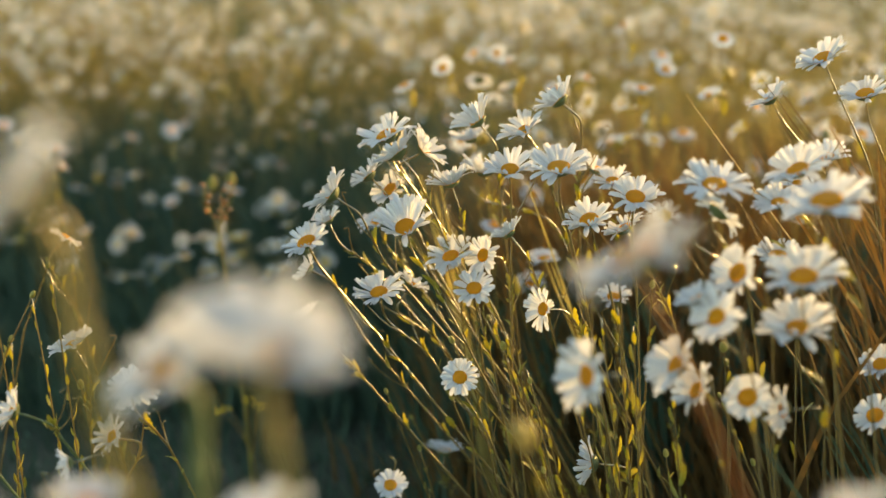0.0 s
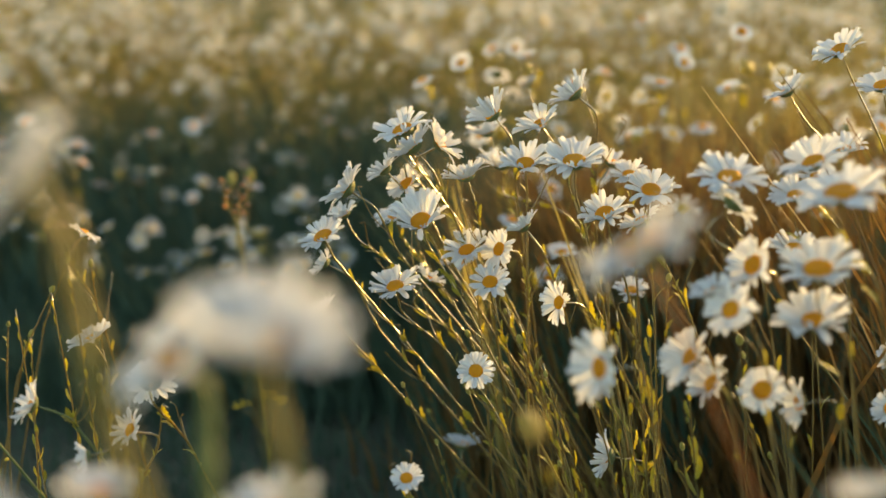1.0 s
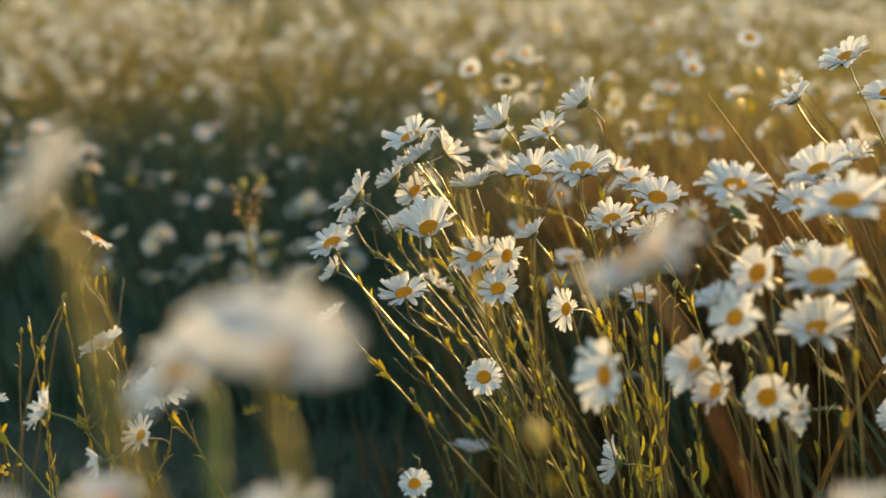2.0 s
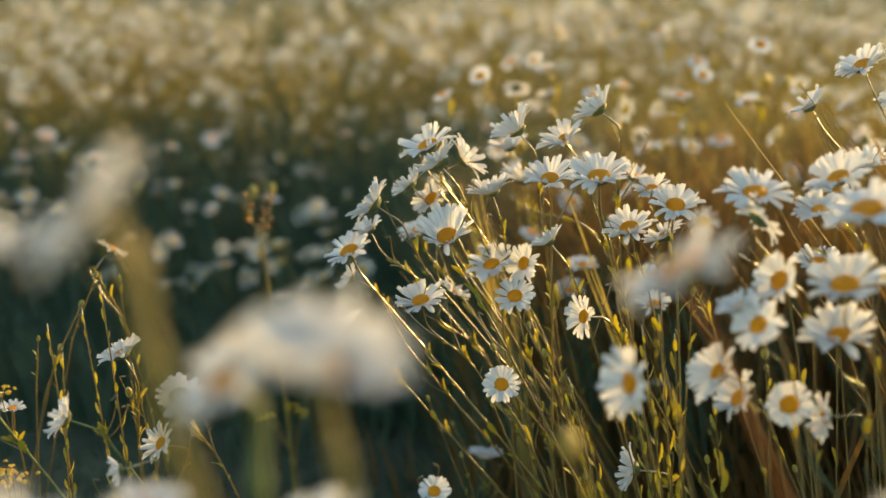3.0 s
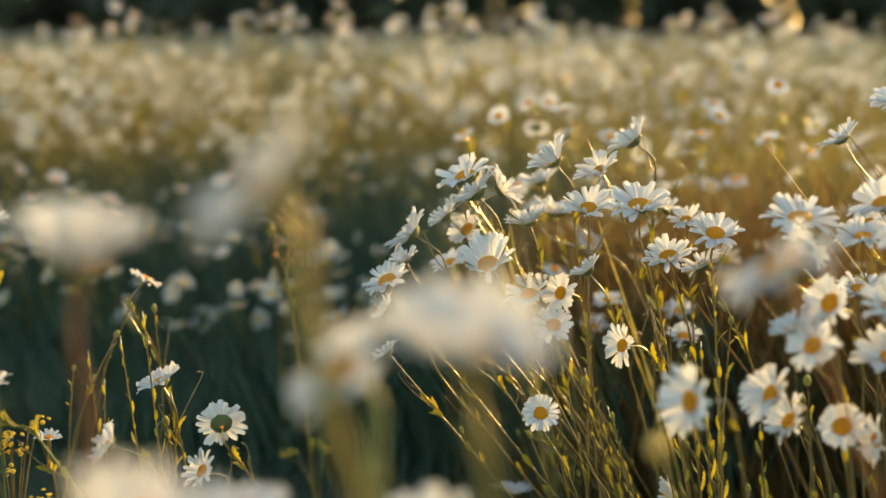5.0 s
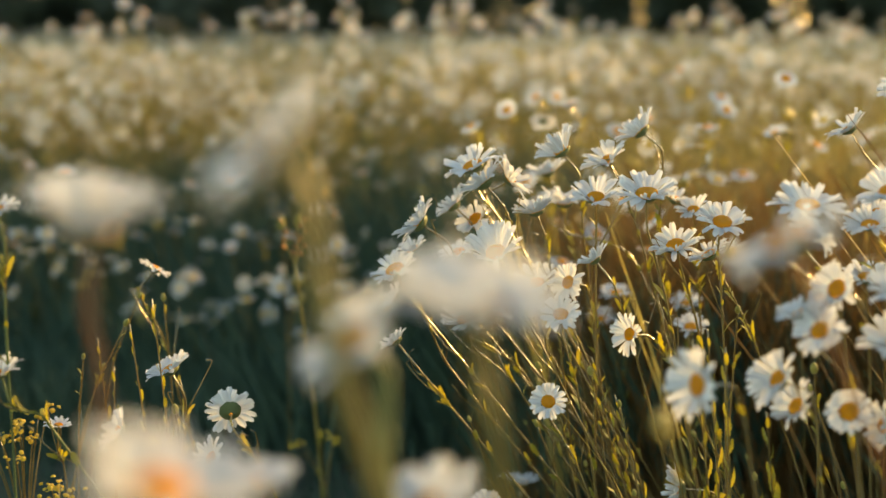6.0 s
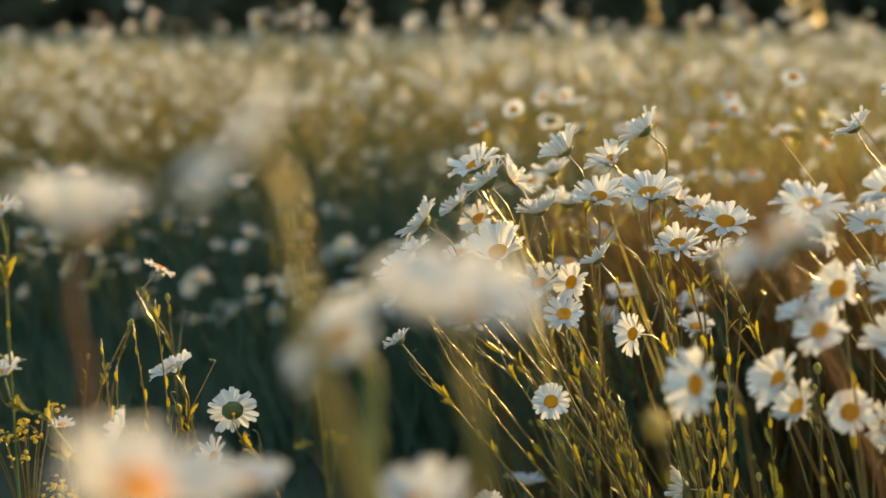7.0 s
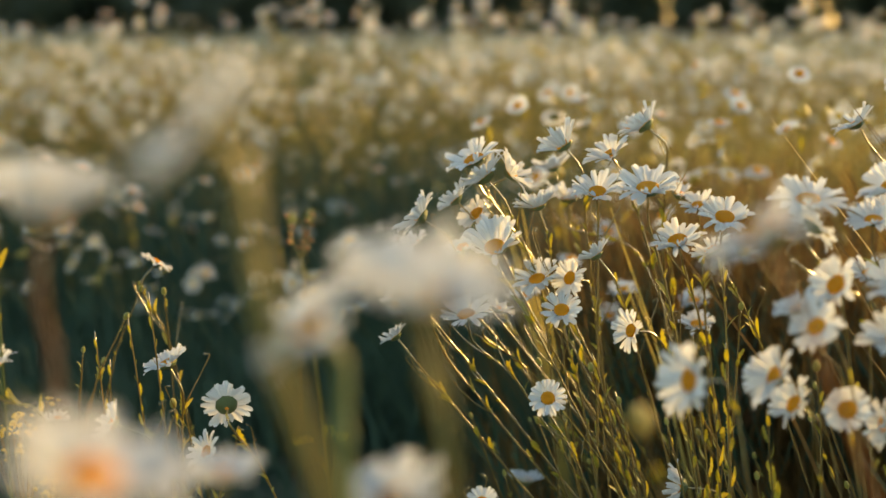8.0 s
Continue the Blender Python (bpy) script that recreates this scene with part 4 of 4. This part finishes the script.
def dry_grass_tuft(top, base, blades, spread):
    """A tuft of broad dry blades that lean together."""
    rng = random.Random(next(count))
    root = tagged(new("dry_grass_tuft"), "tuft of pale dry grass blades among the daisies", "grass")
    root.location = (*base, 0)
    way = Vector(top) - Vector((*base, 0))
    for _ in range(blades):
        tip = way * rng.uniform(0.8, 1.05) + Vector((rng.uniform(-1, 1), rng.uniform(-1, 1), 0)) * spread
        foot = Vector((rng.uniform(-1, 1), rng.uniform(-1, 1), 0)) * spread * 0.5
        line = spline([foot, foot.lerp(tip, 0.5) + Vector((0, 0, 0.05)), tip], 5)
        side = way.cross(Vector((0.3, 1, 0.1))).normalized()
        verts, n = [], len(line)
        for i, p in enumerate(line):
            w = 0.0024 * (1 - 0.75 * i / n)
            verts += [tuple(p - side * w), tuple(p + Vector((0, -0.0012, 0))), tuple(p + side * w)]
        faces = [q for i in range(n - 1) for q in ((3 * i, 3 * i + 1, 3 * i + 4, 3 * i + 3), (3 * i + 1, 3 * i + 2, 3 * i + 5, 3 * i + 4))]
        part("blade", mesh_of("blade", verts, faces, [STRAW]), root)


def yellow_wildflower(top, base, heads, spread):
    """A branching plant with a spray of small yellow flower heads."""
    rng = random.Random(next(count))
    root = tagged(new("yellow_wildflower"), "branching wildflower with a spray of small yellow heads", "wildflower")
    root.location = (*base, 0)
    end = Vector(top) - Vector((*base, 0))
    fork = end * 0.6
    part("stem", mesh_of("stem", *tube(spline([Vector((0, 0, -0.005)), end * 0.3 + Vector((0.004, 0, 0)), fork], 6), np.linspace(0.0016, 0.0011, 13), 6, 0.1), [STEM]), root)
    floret = mesh_of("floret", *dome(3, 8, 0.8, 0.0, 0.08, rng), [YELLOW])
    for _ in range(heads):
        tip = end + Vector((rng.gauss(0, 1) * spread, rng.gauss(0, 1) * spread, rng.gauss(0, 0.5) * spread))
        branch = part("branch", mesh_of("branch", *tube(spline([fork, fork.lerp(tip, 0.6) + Vector((0, 0, 0.01)), tip], 4), np.linspace(0.0009, 0.0005, 9), 5), [STEM]), root)
        for _ in range(9):
            m = Matrix.Translation(tip + Vector((rng.gauss(0, 0.6), rng.gauss(0, 0.6), rng.gauss(0, 0.35))) * 0.008)
            part("floret", floret, branch, m @ frame_of(facing(rng.uniform(0, 360), rng.uniform(20, 80))) @ Matrix.Scale(rng.uniform(0.0013, 0.0027), 4))


def leafy_shoot(top, lean, leaf):
    """An upright flowerless shoot with narrow toothed leaves close along its stem."""
    rng = random.Random(next(count))
    root = tagged(new("leafy_shoot"), "upright green-gold shoot with narrow toothed leaves among the daisies", "wild plant", "leafy shoots")
    root.location = (top[0] + lean, top[1] + 0.05, 0)
    end = Vector(top) - root.location
    line = spline([Vector((0, 0, -0.005)), end * 0.55 + Vector((lean * 0.15, 0, 0.0)), end], 12)
    part("stem", mesh_of("stem", *tube(line, np.linspace(0.0013, 0.0006, len(line)), 6, 0.1), [STEM]), root)
    for k in range(16):
        i = min(len(line) - 2, int(len(line) * (0.35 + 0.65 * k / 16)))
        d = (line[i + 1] - line[i]).normalized()
        out = Vector((math.cos(2.4 * k), math.sin(2.4 * k), 0))
        x = (d * rng.uniform(2.0, 3.6) + out).normalized()
        z = (out - x * out.dot(x)).normalized()
        size = leaf * rng.uniform(0.6, 1.2) * (1.15 - 0.6 * k / 16)
        part("leaf", rng.choice(LEAVES), root, Matrix.Translation(line[i]) @ Matrix((x, z.cross(x), z)).transposed().to_4x4() @ Matrix.Diagonal((size, size, size, 1)))


leafy_shoot((0.194, 1.000, 0.437), 0.05, 0.024)
leafy_shoot((0.211, 1.020, 0.441), 0.04, 0.020)
leafy_shoot((0.218, 0.980, 0.436), 0.03, 0.024)
leafy_shoot((0.182, 1.000, 0.407), 0.06, 0.020)
leafy_shoot((0.120, 1.100, 0.394), 0.09, 0.020)
leafy_shoot((0.140, 1.080, 0.363), 0.08, 0.020)
leafy_shoot((0.247, 0.950, 0.389), 0.04, 0.034)
leafy_shoot((0.110, 1.140, 0.398), 0.10, 0.018)
leafy_shoot((-0.331, 1.050, 0.424), 0.01, 0.017)
leafy_shoot((-0.315, 1.100, 0.425), 0.02, 0.016)
leafy_shoot((-0.278, 1.040, 0.463), 0.015, 0.018)
leafy_shoot((-0.309, 1.020, 0.407), -0.02, 0.018)
leafy_shoot((-0.265, 1.080, 0.377), 0.03, 0.016)


def russet_stand_in(top, base, blades, length):
    """An added plant with reddish leaves, standing in for a soft orange-brown glow."""
    rng = random.Random(next(count))
    root = tagged(new("dock_plant"), "reddish-brown leafy plant standing in for a soft orange glow", "wild plant")
    root.location = (*base, 0)
    end = Vector(top) - Vector((*base, 0))
    line = spline([Vector((0, 0, -0.005)), end * 0.5 + Vector((0.01, 0, 0.01)), end], 8)
    part("stem", mesh_of("stem", *tube(line, np.linspace(0.0022, 0.0012, len(line)), 7), [RUSSET]), root)
    for k in range(blades):
        p = line[int(len(line) * (0.35 + 0.6 * k / blades))]
        x = Vector((rng.uniform(-0.7, 0.3), rng.uniform(-0.3, 0.3), rng.uniform(0.5, 1.0))).normalized()
        z = Vector((0.2, -1, 0.3))
        z = (z - x * z.dot(x)).normalized()
        m = Matrix((x, z.cross(x), z)).transposed().to_4x4()
        part("leaf", RUSSET_LEAF, root, Matrix.Translation(p) @ m @ Matrix.Diagonal((length * rng.uniform(0.7, 1.2),) * 3 + (1,)), "reddish-brown leaf")


RUSSET_LEAF = mesh_of("leaf", *leaf_mesh(RNG, 0.15), [RUSSET])
# two added plants in place of a blurred orange-brown glow
russet_stand_in((0.400, 1.700, 0.330), (0.500, 1.730), 7, 0.06)
russet_stand_in((0.330, 1.500, 0.230), (0.400, 1.530), 5, 0.05)
dry_grass_tuft((0.055, 1.380, 0.495), (0.141, 1.450), 9, 0.016)
dry_grass_tuft((0.163, 1.300, 0.498), (0.299, 1.360), 3, 0.02)
yellow_wildflower((-0.432, 1.108, 0.314), (-0.436, 1.138), 13, 0.022)
yellow_wildflower((-0.368, 1.038, 0.288), (-0.380, 1.088), 7, 0.018)
yellow_wildflower((-0.175, 1.500, 0.166), (-0.175, 1.520), 5, 0.02)


def budding_weed(top, base, spread, beads):
    """A weed whose forked tip carries rows of small tan buds."""
    rng = random.Random(next(count))
    root = tagged(new("budding_weed"), "slender olive weed with forked rows of tan buds", "wild plant")
    root.location = (*base, 0)
    end = Vector(top) - Vector((*base, 0))
    fork = end - Vector((0, 0, 0.055))
    line = spline([Vector((0, 0, -0.005)), fork * 0.5 + Vector((0.004, 0, 0)), fork], 8)
    part("stem", mesh_of("stem", *tube(line, np.linspace(0.0030, 0.0020, len(line)), 7, 0.08), [OLIVE_STEM]), root)
    bead = mesh_of("bud", *dome(4, 9, 1.1, 0.0, 0.06, rng), [RUST_STEM])
    for side in (-1, 0.25, 1):
        tip = end + Vector((side * spread, rng.uniform(-0.006, 0.006), -0.008 * (side == 0.25)))
        way = spline([fork, fork.lerp(tip, 0.5) + Vector((side * spread * 0.3, 0, 0)), tip], 6)
        branch = part("branch", mesh_of("branch", *tube(way, np.linspace(0.0014, 0.0008, len(way)), 6), [OLIVE_STEM]), root)
        for k in range(beads):
            p = way[int((len(way) - 1) * (0.3 + 0.7 * k / (beads - 1)))] + Vector((rng.uniform(-1, 1), rng.uniform(-1, 1), 0)) * 0.004
            part("bud", bead, branch, Matrix.Translation(p) @ frame_of(facing(rng.uniform(0, 360), rng.uniform(20, 80))) @ Matrix.Scale(rng.uniform(0.0034, 0.0048), 4))
    add_leaves(root, line, 5, rng, 0.022, 0.1, 0.8)


budding_weed((-0.209, 1.500, 0.459), (-0.179, 1.540), 0.015, 5)
# low, shaded daisies in the gap
for k in range(48):
    x, y = RNG.uniform(-1.2, 0.12), RNG.uniform(2.4, 3.1)
    z = RNG.uniform(0.20, 0.38)
    field_daisy((x, y, z), RNG.uniform(-180, 180), RNG.uniform(40, 85), RNG.uniform(0.034, 0.047), (x + RNG.uniform(-0.01, 0.03), y + 0.02, z * 0.5), (x + RNG.uniform(-0.02, 0.05), y + 0.02), "low daisies in the gap")
# tall daisies scattered through the field
for k in range(24):
    y = RNG.uniform(3.2, 5.5)
    x, z = RNG.uniform(-0.42, 0.42) * y, RNG.uniform(0.62, 0.76)
    field_daisy((x, y, z), -150 + RNG.gauss(0, 60), RNG.uniform(10, 75), RNG.uniform(0.038, 0.05), (x + RNG.uniform(-0.02, 0.04), y + 0.02, z * 0.55), (x + RNG.uniform(-0.02, 0.08), y + 0.03), "tall daisies of the field")
# daisies at the field's near edge
for k in range(34):
    x = RNG.uniform(0.0, 0.85)
    y = RNG.uniform(1.6, 2.1)
    z = RNG.uniform(0.36, 0.56)
    field_daisy((x, y, z), RNG.uniform(-180, 180), RNG.uniform(35, 85), RNG.uniform(0.036, 0.048), (x + RNG.uniform(-0.01, 0.04), y + 0.02, z * 0.55), (x + RNG.uniform(0, 0.08), y + 0.03))
# thin stalks in bud among the clump
for k in range(20):
    x, y, z = RNG.uniform(0.0, 0.34), RNG.uniform(1.0, 1.32), RNG.uniform(0.22, 0.38)
    lean = RNG.uniform(0.05, 0.2)
    bud_stalk((x, y, z), (x + lean * 0.5, y + 0.02, z * 0.5), (x + lean, y + 0.03), RNG.uniform(0.005, 0.008))
